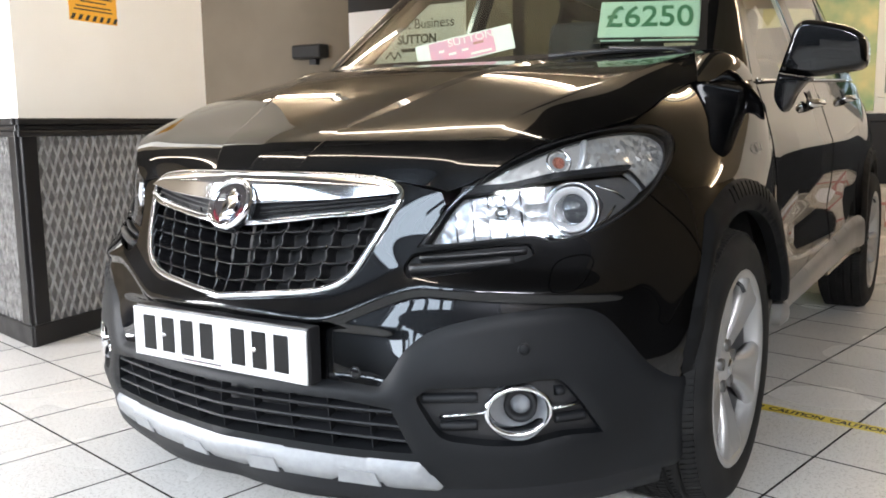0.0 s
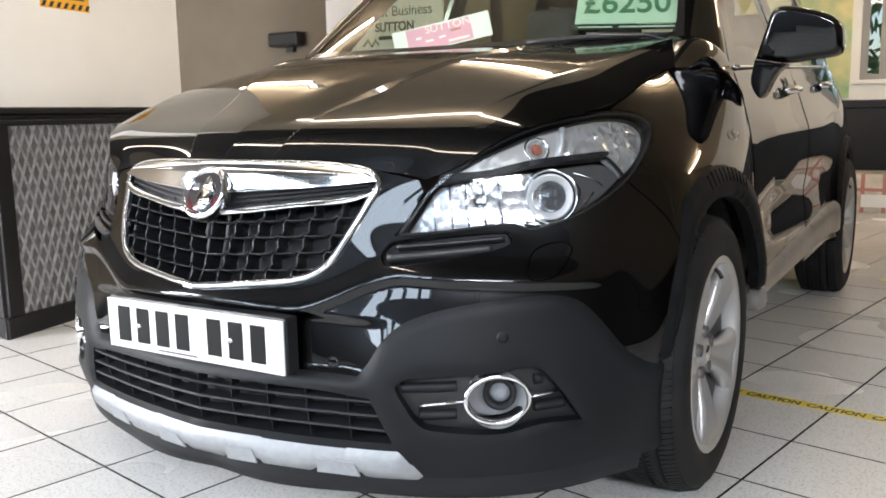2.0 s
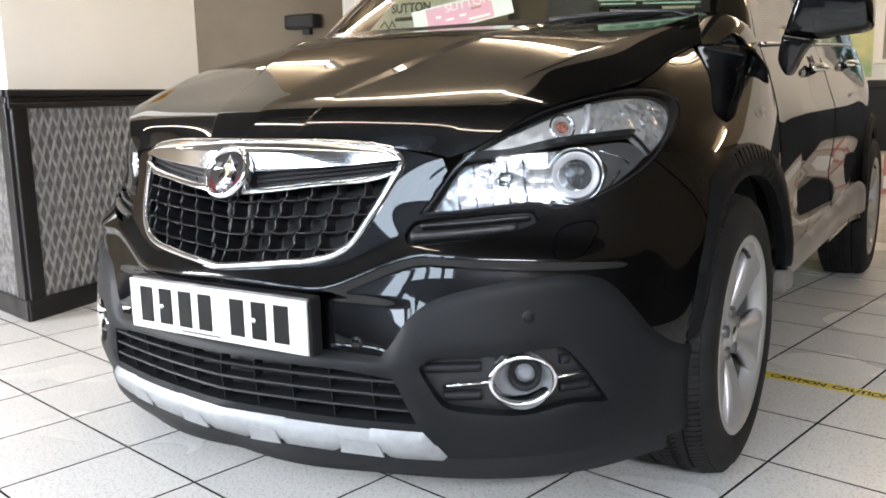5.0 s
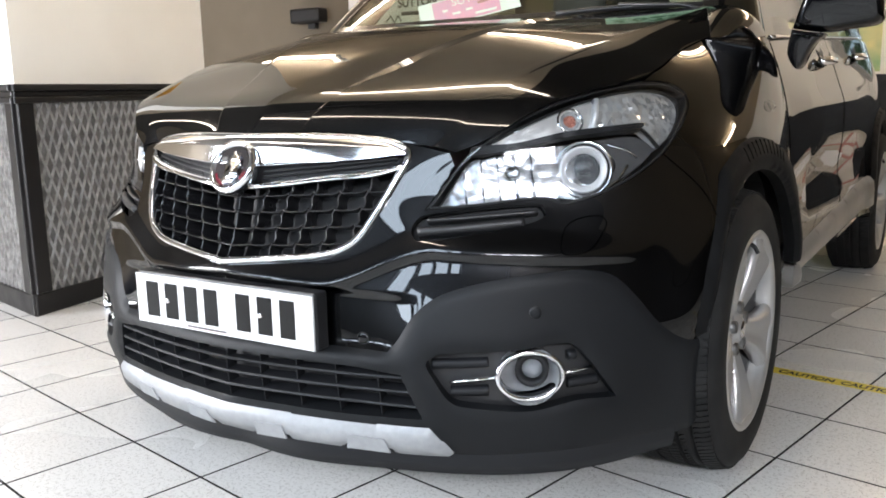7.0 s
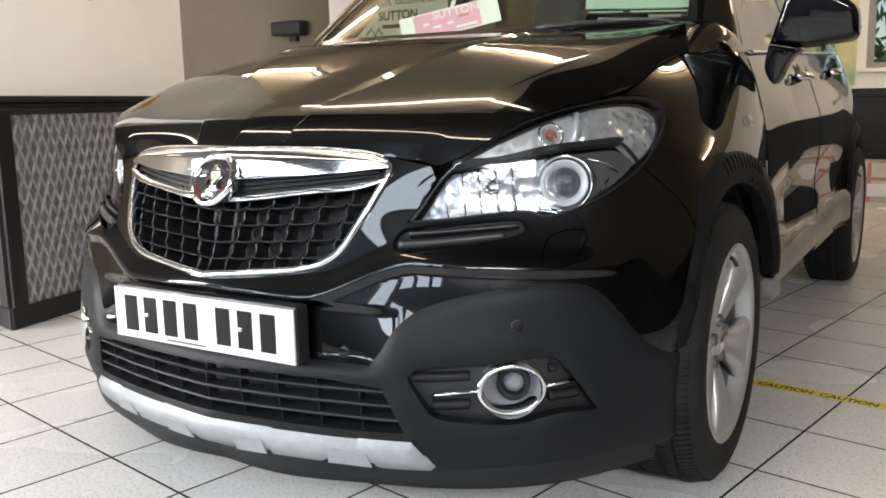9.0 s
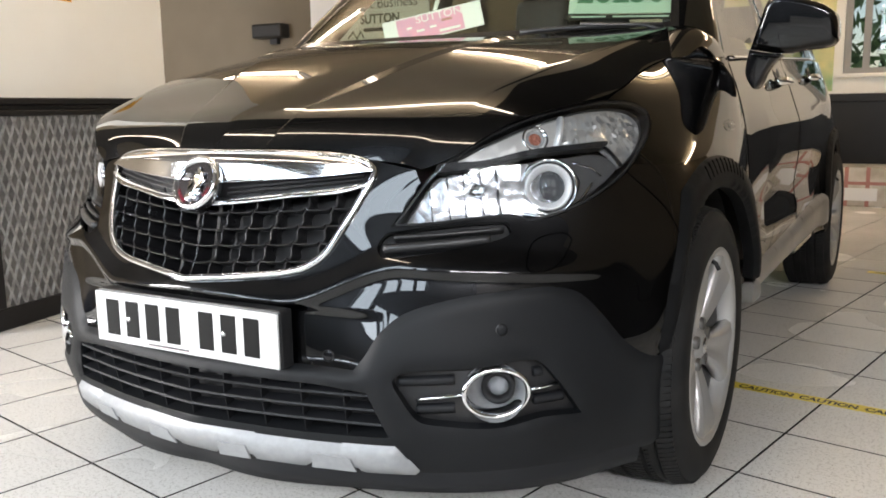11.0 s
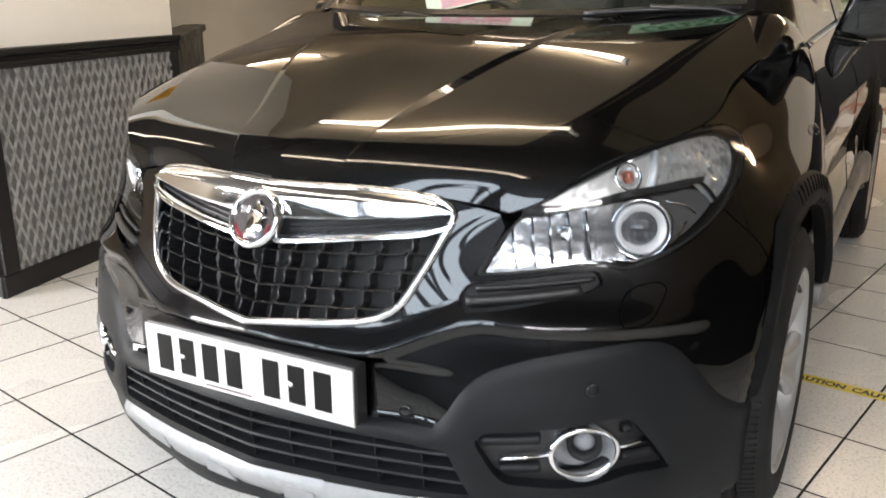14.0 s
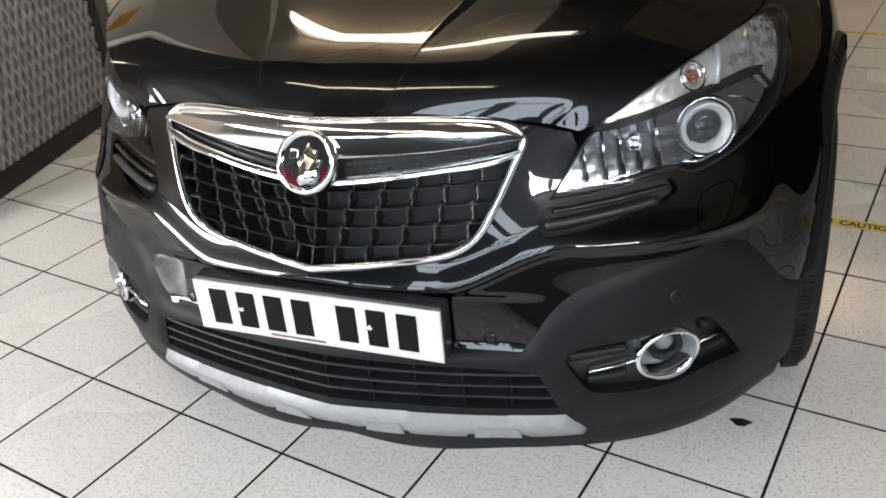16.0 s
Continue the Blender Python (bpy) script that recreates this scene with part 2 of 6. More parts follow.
def tile_nodes():
    """Pale tile with fine dark chips, a slight tone of its own per tile, and patchy gloss."""
    t = TILE.node_tree
    b = t.nodes["Principled BSDF"]
    geo = t.nodes.new("ShaderNodeNewGeometry")
    v = t.nodes.new("ShaderNodeTexVoronoi")
    v.inputs["Scale"].default_value = 150
    t.links.new(geo.outputs["Position"], v.inputs["Vector"])
    n = t.nodes.new("ShaderNodeTexNoise")
    n.inputs["Scale"].default_value, n.inputs["Detail"].default_value = 110, 3
    t.links.new(geo.outputs["Position"], n.inputs["Vector"])
    chips = t.nodes.new("ShaderNodeValToRGB")
    chips.color_ramp.elements[0].position, chips.color_ramp.elements[1].position = 0.10, 0.24
    chips.color_ramp.elements[0].color, chips.color_ramp.elements[1].color = (0.34, 0.33, 0.32, 1), (1, 1, 1, 1)
    t.links.new(v.outputs["Distance"], chips.inputs[0])
    fine = t.nodes.new("ShaderNodeValToRGB")
    fine.color_ramp.elements[0].position, fine.color_ramp.elements[1].position = 0.36, 0.47
    fine.color_ramp.elements[0].color, fine.color_ramp.elements[1].color = (0.80, 0.79, 0.78, 1), (1, 1, 1, 1)
    t.links.new(n.outputs["Fac"], fine.inputs[0])
    big = t.nodes.new("ShaderNodeTexNoise")
    big.inputs["Scale"].default_value = 1.3
    t.links.new(geo.outputs["Position"], big.inputs["Vector"])
    info = t.nodes.new("ShaderNodeObjectInfo")
    tone = t.nodes.new("ShaderNodeValToRGB")
    tone.color_ramp.elements[0].color, tone.color_ramp.elements[1].color = (0.70, 0.69, 0.665, 1), (0.78, 0.775, 0.75, 1)
    add = t.nodes.new("ShaderNodeMath")
    add.operation = "MULTIPLY_ADD"
    add.inputs[1].default_value = 0.5
    t.links.new(info.outputs["Random"], add.inputs[0])
    half = t.nodes.new("ShaderNodeMath")
    half.operation = "MULTIPLY"
    half.inputs[1].default_value = 0.5
    t.links.new(big.outputs["Fac"], half.inputs[0])
    t.links.new(half.outputs[0], add.inputs[2])
    t.links.new(add.outputs[0], tone.inputs[0])
    m1 = t.nodes.new("ShaderNodeMix")
    m1.data_type, m1.blend_type = "RGBA", "MULTIPLY"
    m1.inputs["Factor"].default_value = 1
    t.links.new(tone.outputs[0], m1.inputs["A"])
    t.links.new(chips.outputs[0], m1.inputs["B"])
    m2 = t.nodes.new("ShaderNodeMix")
    m2.data_type, m2.blend_type = "RGBA", "MULTIPLY"
    m2.inputs["Factor"].default_value = 1
    t.links.new(m1.outputs["Result"], m2.inputs["A"])
    t.links.new(fine.outputs[0], m2.inputs["B"])
    t.links.new(m2.outputs["Result"], b.inputs["Base Color"])
    mp = t.nodes.new("ShaderNodeMapRange")
    mp.inputs["From Min"].default_value, mp.inputs["From Max"].default_value = 0.3, 0.7
    mp.inputs["To Min"].default_value, mp.inputs["To Max"].default_value = 0.16, 0.32
    t.links.new(big.outputs["Fac"], mp.inputs["Value"])
    t.links.new(mp.outputs[0], b.inputs["Roughness"])


tile_nodes()


# ---- mesh helpers ----
def link(name, me, mat, parent=None, label=""):
    """A mesh in world metres, linked as one object, under parent if there is one."""
    me.materials.clear()
    me.materials.append(mat)
    ob = new(name, me)
    if parent is not None:
        ob.parent = parent
        base = parent
        at = Vector((0, 0, 0))
        while base is not None:
            at += base.location
            base = base.parent
        me.transform(Matrix.Translation(-at))
    return tagged(ob, label)


def part(name, bm, mat, parent=None, label="", smooth=False):
    me = bpy.data.meshes.new(name)
    bm.normal_update()
    bm.to_mesh(me)
    bm.free()
    if smooth:
        me.shade_smooth()
    return link(name, me, mat, parent, label)


def thing(name, at, label, category, group=""):
    ob = new(name)
    ob.location = at
    ob.empty_display_size = 0.1
    return tagged(ob, label, category, group)


def box_bm(x0, x1, y0, y1, z0, z1, bevel=0.0, m=None, bm=None):
    bm = bm or bmesh.new()
    vs = bmesh.ops.create_cube(bm, size=1.0)["verts"]
    bmesh.ops.transform(bm, verts=vs, matrix=Matrix.Translation(((x0 + x1) / 2, (y0 + y1) / 2, (z0 + z1) / 2)) @ Matrix.Diagonal((x1 - x0, y1 - y0, z1 - z0, 1)))
    if bevel:
        es = list({e for v in vs for e in v.link_edges})
        r = bmesh.ops.bevel(bm, geom=es, offset=bevel, segments=2, affect="EDGES", profile=0.5)
        vs = list({v for f in r["faces"] for v in f.verts} | {v for v in vs if v.is_valid})
    if m is not None:
        bmesh.ops.transform(bm, verts=[v for v in vs if v.is_valid], matrix=m)
    return bm


def prism(poly, d0, d1, frame_m, bm=None, bevel=0.0):
    """A flat outline (u, v) made solid from depth d0 to d1 along the frame's third axis."""
    bm = bm or bmesh.new()
    lo = [bm.verts.new(frame_m @ Vector((u, v, d0))) for u, v in poly]
    hi = [bm.verts.new(frame_m @ Vector((u, v, d1))) for u, v in poly]
    n = len(poly)
    bm.faces.new(lo[::-1])
    top = bm.faces.new(hi)
    for i in range(n):
        bm.faces.new((lo[i], lo[(i + 1) % n], hi[(i + 1) % n], hi[i]))
    if bevel:
        bmesh.ops.bevel(bm, geom=list(top.edges), offset=bevel, segments=2, affect="EDGES", profile=0.5)
    bmesh.ops.recalc_face_normals(bm, faces=bm.faces)
    return bm


def lathe(profile, frame_m, seg=48, bm=None):
    """Turns a profile of (radius, height) round the frame's third axis."""
    bm = bm or bmesh.new()
    rings = []
    for r, h in profile:
        if r < 1e-6:
            rings.append([bm.verts.new(frame_m @ Vector((0, 0, h)))] * seg)
        else:
            rings.append([bm.verts.new(frame_m @ Vector((r * math.cos(2 * math.pi * i / seg), r * math.sin(2 * math.pi * i / seg), h))) for i in range(seg)])
    for a, b in zip(rings, rings[1:]):
        for i in range(seg):
            q = [a[i], a[(i + 1) % seg], b[(i + 1) % seg], b[i]]
            q = list(dict.fromkeys(q))
            if len(q) > 2:
                bm.faces.new(q)
    bmesh.ops.recalc_face_normals(bm, faces=bm.faces)
    return bm


def tube(pts, radius, bm=None, seg=8, flat=1.0, closed=False, up=(0, 0, 1)):
    """A round or flattened bar along a line of points."""
    bm = bm or bmesh.new()
    pts = [Vector(p) for p in pts]
    rings = []
    n = len(pts)
    for i, p in enumerate(pts):
        a, b = (pts[(i - 1) % n], pts[(i + 1) % n]) if closed else (pts[max(i - 1, 0)], pts[min(i + 1, n - 1)])
        d = (b - a).normalized()
        s = d.cross(Vector(up))
        s = s.normalized() if s.length > 1e-5 else Vector((1, 0, 0))
        w = s.cross(d)
        rad = radius[i] if isinstance(radius, (list, tuple)) else radius
        rings.append([bm.verts.new(p + s * rad * math.cos(2 * math.pi * k / seg) + w * rad * flat * math.sin(2 * math.pi * k / seg)) for k in range(seg)])
    for a, b in (zip(rings, rings[1:] + rings[:1]) if closed else zip(rings, rings[1:])):
        for k in range(seg):
            bm.faces.new((a[k], a[(k + 1) % seg], b[(k + 1) % seg], b[k]))
    if not closed:
        bm.faces.new(rings[0][::-1])
        bm.faces.new(rings[-1])
    bmesh.ops.recalc_face_normals(bm, faces=bm.faces)
    return bm


def facing(at, normal, up=(0, 0, 1)):
    """A frame at a place whose third axis is the normal and whose second leans up."""
    n = Vector(normal).normalized()
    x = Vector(up).cross(n).normalized()
    y = n.cross(x)
    return Matrix((x, y, n)).transposed().to_4x4() if at is None else Matrix.Translation(at) @ Matrix((x, y, n)).transposed().to_4x4()


def curve(pts, step, closed=True, scale=(1.0, 1.0)):
    """A smooth line through control points (u, v), or (u, v, 1) for a sharp corner, stepped evenly."""
    P = [np.array(p[:2], float) for p in pts]
    sharp = [len(p) > 2 for p in pts]
    n = len(P)
    out = []
    sc = np.array(scale)
    for i in range(n if closed else n - 1):
        a, b = P[i], P[(i + 1) % n]
        pa = P[i - 1] if (closed or i > 0) else a
        nb = P[(i + 2) % n] if (closed or i + 2 < n) else b
        d = np.linalg.norm((b - a) * sc) + 1e-9
        da, db = np.linalg.norm((a - pa) * sc) + 1e-9, np.linalg.norm((nb - b) * sc) + 1e-9
        ta = (b - a) if sharp[i] or (not closed and i == 0) else (b - pa) * d / (d + da)
        tb = (b - a) if sharp[(i + 1) % n] or (not closed and i + 2 >= n) else (nb - a) * d / (d + db)
        k = max(1, int(math.ceil(d / step)))
        for s in np.arange(k) / k:
            out.append((2 * s**3 - 3 * s**2 + 1) * a + (s**3 - 2 * s**2 + s) * ta + (3 * s**2 - 2 * s**3) * b + (s**3 - s**2) * tb)
    if not closed:
        out.append(P[-1])
    return np.array(out)


def inside(pts, poly):
    x, y = pts[:, 0], pts[:, 1]
    r = np.zeros(len(pts), bool)
    a, b = poly, np.roll(poly, -1, axis=0)
    for (x0, y0), (x1, y1) in zip(a, b):
        c = (y0 > y) != (y1 > y)
        if y1 != y0:
            r ^= c & (x < (x1 - x0) * (y - y0) / (y1 - y0) + x0)
    return r


def drape(outline, holes, fn, scale, off=0.0, step=0.015, thick=0.004, flip=False, crown=0.0):
    """A panel of that outline (u, v), with holes, laid on the surface fn and lifted by off, with a turned-in rim.
    crown: rounds the panel's edge down over that width."""
    from mathutils.geometry import delaunay_2d_cdt
    sc = np.array(scale)
    loops = [np.asarray(outline) * sc] + [np.asarray(h) * sc for h in holes]
    lo, hi = loops[0].min(0), loops[0].max(0)
    gx, gy = np.meshgrid(np.arange(lo[0], hi[0], step), np.arange(lo[1], hi[1], step * 0.866))
    gx = gx + (np.arange(gx.shape[0]) % 2)[:, None] * step / 2
    g = np.c_[gx.ravel(), gy.ravel()]
    keep = inside(g, loops[0])
    for h in loops[1:]:
        keep &= ~inside(g, h)
    g = g[keep]
    dist = np.full(len(g), 9.0)
    for lp in loops:
        a, b = lp, np.roll(lp, -1, axis=0)
        for p, q in zip(a, b):
            d = q - p
            L = (d @ d) + 1e-12
            s = np.clip(((g - p) @ d) / L, 0, 1)
            dist = np.minimum(dist, np.linalg.norm(g - p - s[:, None] * d, axis=1))
    g = g[dist > step * 0.45]
    verts, edges = [], []
    for lp in loops:
        k = len(verts)
        verts += [tuple(p) for p in lp]
        edges += [(k + i, k + (i + 1) % len(lp)) for i in range(len(lp))]
    nb = len(verts)
    verts += [tuple(p) for p in g]
    vo, eo, fo, *_ = delaunay_2d_cdt([Vector(v) for v in verts], edges, [], 0, 1e-7)
    V = np.array([(v[0], v[1]) for v in vo])
    F = np.array([list(f) for f in fo if len(f) == 3])
    c = V[F].mean(1)
    ok = inside(c, loops[0])
    for h in loops[1:]:
        ok &= ~inside(c, h)
    F = F[ok]
    uv = V / sc
    pos, nor = fn(uv[:, 0], uv[:, 1])
    lift = np.full(len(V), off)
    if crown:
        dd = np.full(len(V), 9.0)
        for lp in loops:
            a, b = lp, np.roll(lp, -1, axis=0)
            for p, q in zip(a, b):
                d = q - p
                s = np.clip(((V - p) @ d) / ((d @ d) + 1e-12), 0, 1)
                dd = np.minimum(dd, np.linalg.norm(V - p - s[:, None] * d, axis=1))
        w = np.clip(dd / crown, 0, 1)
        lift = off * np.sqrt(1 - (1 - w) ** 2)
    pos = pos + nor * lift[:, None]
    fn_n = np.cross(pos[F[:, 1]] - pos[F[:, 0]], pos[F[:, 2]] - pos[F[:, 0]])
    back = (fn_n * nor[F[:, 0]]).sum(1) < 0
    F[back] = F[back][:, ::-1]
    # rim
    cnt = {}
    for f in F:
        for i in range(3):
            cnt[(f[i], f[(i + 1) % 3])] = 1
    rim = [e for e in cnt if (e[1], e[0]) not in cnt]
    P, N, faces = [tuple(p) for p in pos], [tuple(n) for n in nor], [tuple(int(i) for i in f) for f in F]
    if crown:
        acc = np.zeros_like(pos)
        fn_n = np.cross(pos[F[:, 1]] - pos[F[:, 0]], pos[F[:, 2]] - pos[F[:, 0]])
        for i in range(3):
            np.add.at(acc, F[:, i], fn_n)
        acc /= np.linalg.norm(acc, axis=1)[:, None] + 1e-12
        for _ in range(3):
            mean = acc.copy()
            for i in range(3):
                np.add.at(mean, F[:, i], acc[F[:, (i + 1) % 3]])
            acc = mean / (np.linalg.norm(mean, axis=1)[:, None] + 1e-12)
        N = [tuple(n) for n in acc]
    if thick:
        top, bot = {}, {}
        for a, b in rim:
            for v in (a, b):
                if v not in top:
                    top[v], bot[v] = len(P), len(P) + 1
                    P.append(tuple(pos[v]))
                    P.append(tuple(pos[v] - nor[v] * thick))
                    N += [(0, 0, 0), (0, 0, 0)]
            e = pos[b] - pos[a]
            w = np.cross(e, nor[a])
            w /= np.linalg.norm(w) + 1e-9
            for v in (a, b):
                for k in (top[v], bot[v]):
                    N[k] = tuple(np.array(N[k]) + w)
            faces.append((top[b], top[a], bot[a], bot[b]))
    me = bpy.data.meshes.new("panel")
    P = np.array(P)
    N = np.array(N)
    N /= np.linalg.norm(N, axis=1)[:, None] + 1e-9
    if flip:
        P[:, 0] *= -1
        N[:, 0] *= -1
        faces = [f[::-1] for f in faces]
    me.from_pydata(P.tolist(), [], faces)
    me.shade_smooth()
    me.normals_split_custom_set_from_vertices(N.tolist())
    return me


def grid_mesh(U, V, fn, flip=False):
    """A quad sheet of the surface fn over rows U and V, with the surface's own normals."""
    uu, vv = np.meshgrid(U, V, indexing="ij")
    pos, nor = fn(uu.ravel(), vv.ravel())
    n, m = len(U), len(V)
    faces = [(i * m + j, (i + 1) * m + j, (i + 1) * m + j + 1, i * m + j + 1) for i in range(n - 1) for j in range(m - 1)]
    f = faces[len(faces) // 2]
    if np.dot(np.cross(pos[f[1]] - pos[f[0]], pos[f[3]] - pos[f[0]]), nor[f[0]]) < 0:
        faces = [q[::-1] for q in faces]
    if flip:
        pos, nor = pos * (-1, 1, 1), nor * (-1, 1, 1)
        faces = [q[::-1] for q in faces]
    me = bpy.data.meshes.new("sheet")
    me.from_pydata(pos.tolist(), [], faces)
    me.shade_smooth()
    me.normals_split_custom_set_from_vertices(nor.tolist())
    return me


def flipped(me):
    """The mirror image, across the car's middle, of a mesh in world metres."""
    m2 = me.copy()
    m2.transform(Matrix.Diagonal((-1, 1, 1, 1)))
    m2.flip_normals()
    return m2


def natural(k, q):
    """Natural cubic spline: the weights of the knots k at the places q."""
    k = np.asarray(k, float)
    n, h = len(k), np.diff(k)
    A, B = np.zeros((n, n)), np.zeros((n, n))
    A[0, 0] = A[-1, -1] = 1
    for i in range(1, n - 1):
        A[i, i - 1:i + 2] = h[i - 1], 2 * (h[i - 1] + h[i]), h[i]
        B[i, i - 1:i + 2] = 6 / h[i - 1], -6 / h[i - 1] - 6 / h[i], 6 / h[i]
    M = np.linalg.solve(A, B)
    q = np.clip(np.atleast_1d(q), k[0], k[-1])
    j = np.clip(np.searchsorted(k, q) - 1, 0, n - 2)
    a = ((k[j + 1] - q) / h[j])[:, None]
    b = 1 - a
    E = np.eye(n)
    return a * E[j] + b * E[j + 1] + ((a**3 - a) * M[j] + (b**3 - b) * M[j + 1]) * (h[j]**2 / 6)[:, None]


def spread(fn, eps):
    """Gives a surface its normals, pointing away from the middle of the car."""
    def with_normal(u, v):
        u, v = np.asarray(u, float), np.asarray(v, float)
        p = fn(u, v)
        du, dv = fn(u + eps[0], v) - fn(u - eps[0], v), fn(u, v + eps[1]) - fn(u, v - eps[1])
        n = np.cross(du, dv)
        n /= np.linalg.norm(n, axis=1)[:, None] + 1e-12
        out = p - np.array((0, 2.1, 0.55))
        s = np.where((n * out).sum(1) < 0, -1, 1)
        return p, n * s[:, None]
    return with_normal


# ---- the car's skin ----
# The nose and front wings: distance from an upright axis at (0, 1.3), by angle from straight ahead and by height.
ANGLES = (0, 8, 16, 24, 32, 40, 50, 62, 90)
HEIGHTS = (0.18, 0.24, 0.31, 0.38, 0.45, 0.53, 0.60, 0.70, 0.80, 0.92, 1.04)
LOWER = (
    (1.210, 1.245, 1.244, 1.250, 1.245, 1.205, 1.111, 0.984, 0.879),
    (1.259, 1.260, 1.270, 1.277, 1.263, 1.220, 1.118, 0.986, 0.879),
    (1.273, 1.276, 1.288, 1.296, 1.274, 1.228, 1.124, 0.991, 0.880),
    (1.286, 1.289, 1.299, 1.297, 1.275, 1.229, 1.130, 1.000, 0.881),
    (1.289, 1.287, 1.292, 1.289, 1.267, 1.226, 1.135, 1.006, 0.883),
    (1.284, 1.276, 1.270, 1.273, 1.256, 1.213, 1.131, 1.010, 0.883),
)
UPPER = (
    (1.256, 1.251, 1.250, 1.257, 1.240, 1.201, 1.124, 1.010, 0.882),
    (1.228, 1.221, 1.213, 1.200, 1.188, 1.172, 1.106, 1.006, 0.881),
    (1.195, 1.182, 1.168, 1.172, 1.170, 1.138, 1.071, 0.983, 0.874),
    (1.139, 1.115, 1.096, 1.100, 1.110, 1.080, 0.990, 0.912, 0.849),
    (1.090, 1.070, 1.045, 1.038, 1.036, 1.013, 0.941, 0.848, 0.807),
)
NET = np.array(LOWER + UPPER)
DEG = 0.0218  # metres along the skin in one degree


HUB_Y, REAR_Y, HUB_Z = 0.825, 3.45, 0.335
ARCH_Y, REAR_ARCH_Y = 0.855, 3.47


def smooth(t):
    t = np.clip(t, 0, 1)
    return t * t * (3 - 2 * t)


def flare(y, z, cy=ARCH_Y):
    """How far the body swells out over a wheel."""
    return (0.034 - 0.022 * np.clip((z - 0.50) / 0.22, 0, 1)) * np.exp(-((np.hypot(y - cy, z - HUB_Z) - 0.41) / 0.085) ** 2)


def skin_raw(u, v):
    r = np.einsum("nj,ji,ni->n", natural(HEIGHTS, v), NET, natural(ANGLES, np.abs(u)))
    # shoulder crease across the bumper, with the number plate field set back under it
    w = np.abs(u)
    fade = np.clip((20.5 - w) / 5.0, 0, 1)
    fade = fade * fade * (3 - 2 * fade)
    # the lower bumper comes to a blunt prow in the middle
    r = r + 0.020 * np.clip(1 - w / 15.0, 0, 1) * smooth((0.42 - v) / 0.10)
    rise = np.clip((w - 10.0) / 12.0, 0, 1)
    line = 0.551 - 0.0013 * w + 0.088 * rise * rise * (3 - 2 * rise)
    flat = 0.551 - 0.0013 * w
    step = np.clip((flat - v) / 0.022, 0, 1)
    low = np.clip((v - 0.395) / 0.03, 0, 1)
    r = r - fade * low * (0.012 * step * step * (3 - 2 * step) + 0.11 * np.clip(flat - 0.022 - v, 0, 1))
    t = v - line
    below, above = np.clip(1 + t / 0.022, 0, 1), np.clip(1 - t / 0.045, 0, 1)
    swell = np.where(t < 0, below * below * (3 - 2 * below), above * above * (3 - 2 * above))
    r = r + 0.0125 * np.clip((42 - w) / 10.0, 0, 1) * swell * np.clip((v - 0.50) / 0.02, 0, 1)
    a = np.radians(u)
    y = 1.3 - r * np.cos(a)
    return np.c_[r * np.sin(a) + np.sign(u) * flare(y, v) * smooth((w - 39) / 11.0), y, v]


skin = spread(skin_raw, (0.25, 0.004))
SK = (DEG, 1.0)
ONE_ONE = (1.0, 1.0)


def on_skin(u, v, off=0.0):
    p, n = skin(np.array([u]), np.array([v]))
    return Vector(p[0] + n[0] * off), Vector(n[0])


def both(half):
    """A whole outline from its right half, which runs from the middle's foot round to the middle's top."""
    return half + [(-p[0], *p[1:]) for p in half[::-1] if p[0] > 1e-6]


# bonnet: guide lines from the nose to the windscreen, at the middle, the bulge's crease, the shoulder and the edge
B_MID = ((0, 0.128, 0.833), (0, 0.16, 0.872), (0, 0.27, 0.932), (0, 0.45, 1.000), (0, 0.72, 1.076), (0, 1.10, 1.118))
B_CREASE = ((0.12, 0.142, 0.833), (0.14, 0.176, 0.872), (0.165, 0.282, 0.930), (0.225, 0.45, 0.997), (0.302, 0.72, 1.071), (0.36, 1.13, 1.116))
B_RIDGE = ((0.39, 0.212, 0.805), (0.425, 0.232, 0.842), (0.480, 0.315, 0.908), (0.550, 0.45, 0.966), (0.608, 0.74, 1.033), (0.672, 1.18, 1.118))
B_EDGE = ((0.46, 0.216, 0.792), (0.505, 0.236, 0.810), (0.60, 0.31, 0.876), (0.715, 0.475, 0.922), (0.738, 0.70, 0.976), (0.757, 0.92, 1.026))
B_ST = (0.0, 0.06, 0.2, 0.38, 0.66, 1.0)


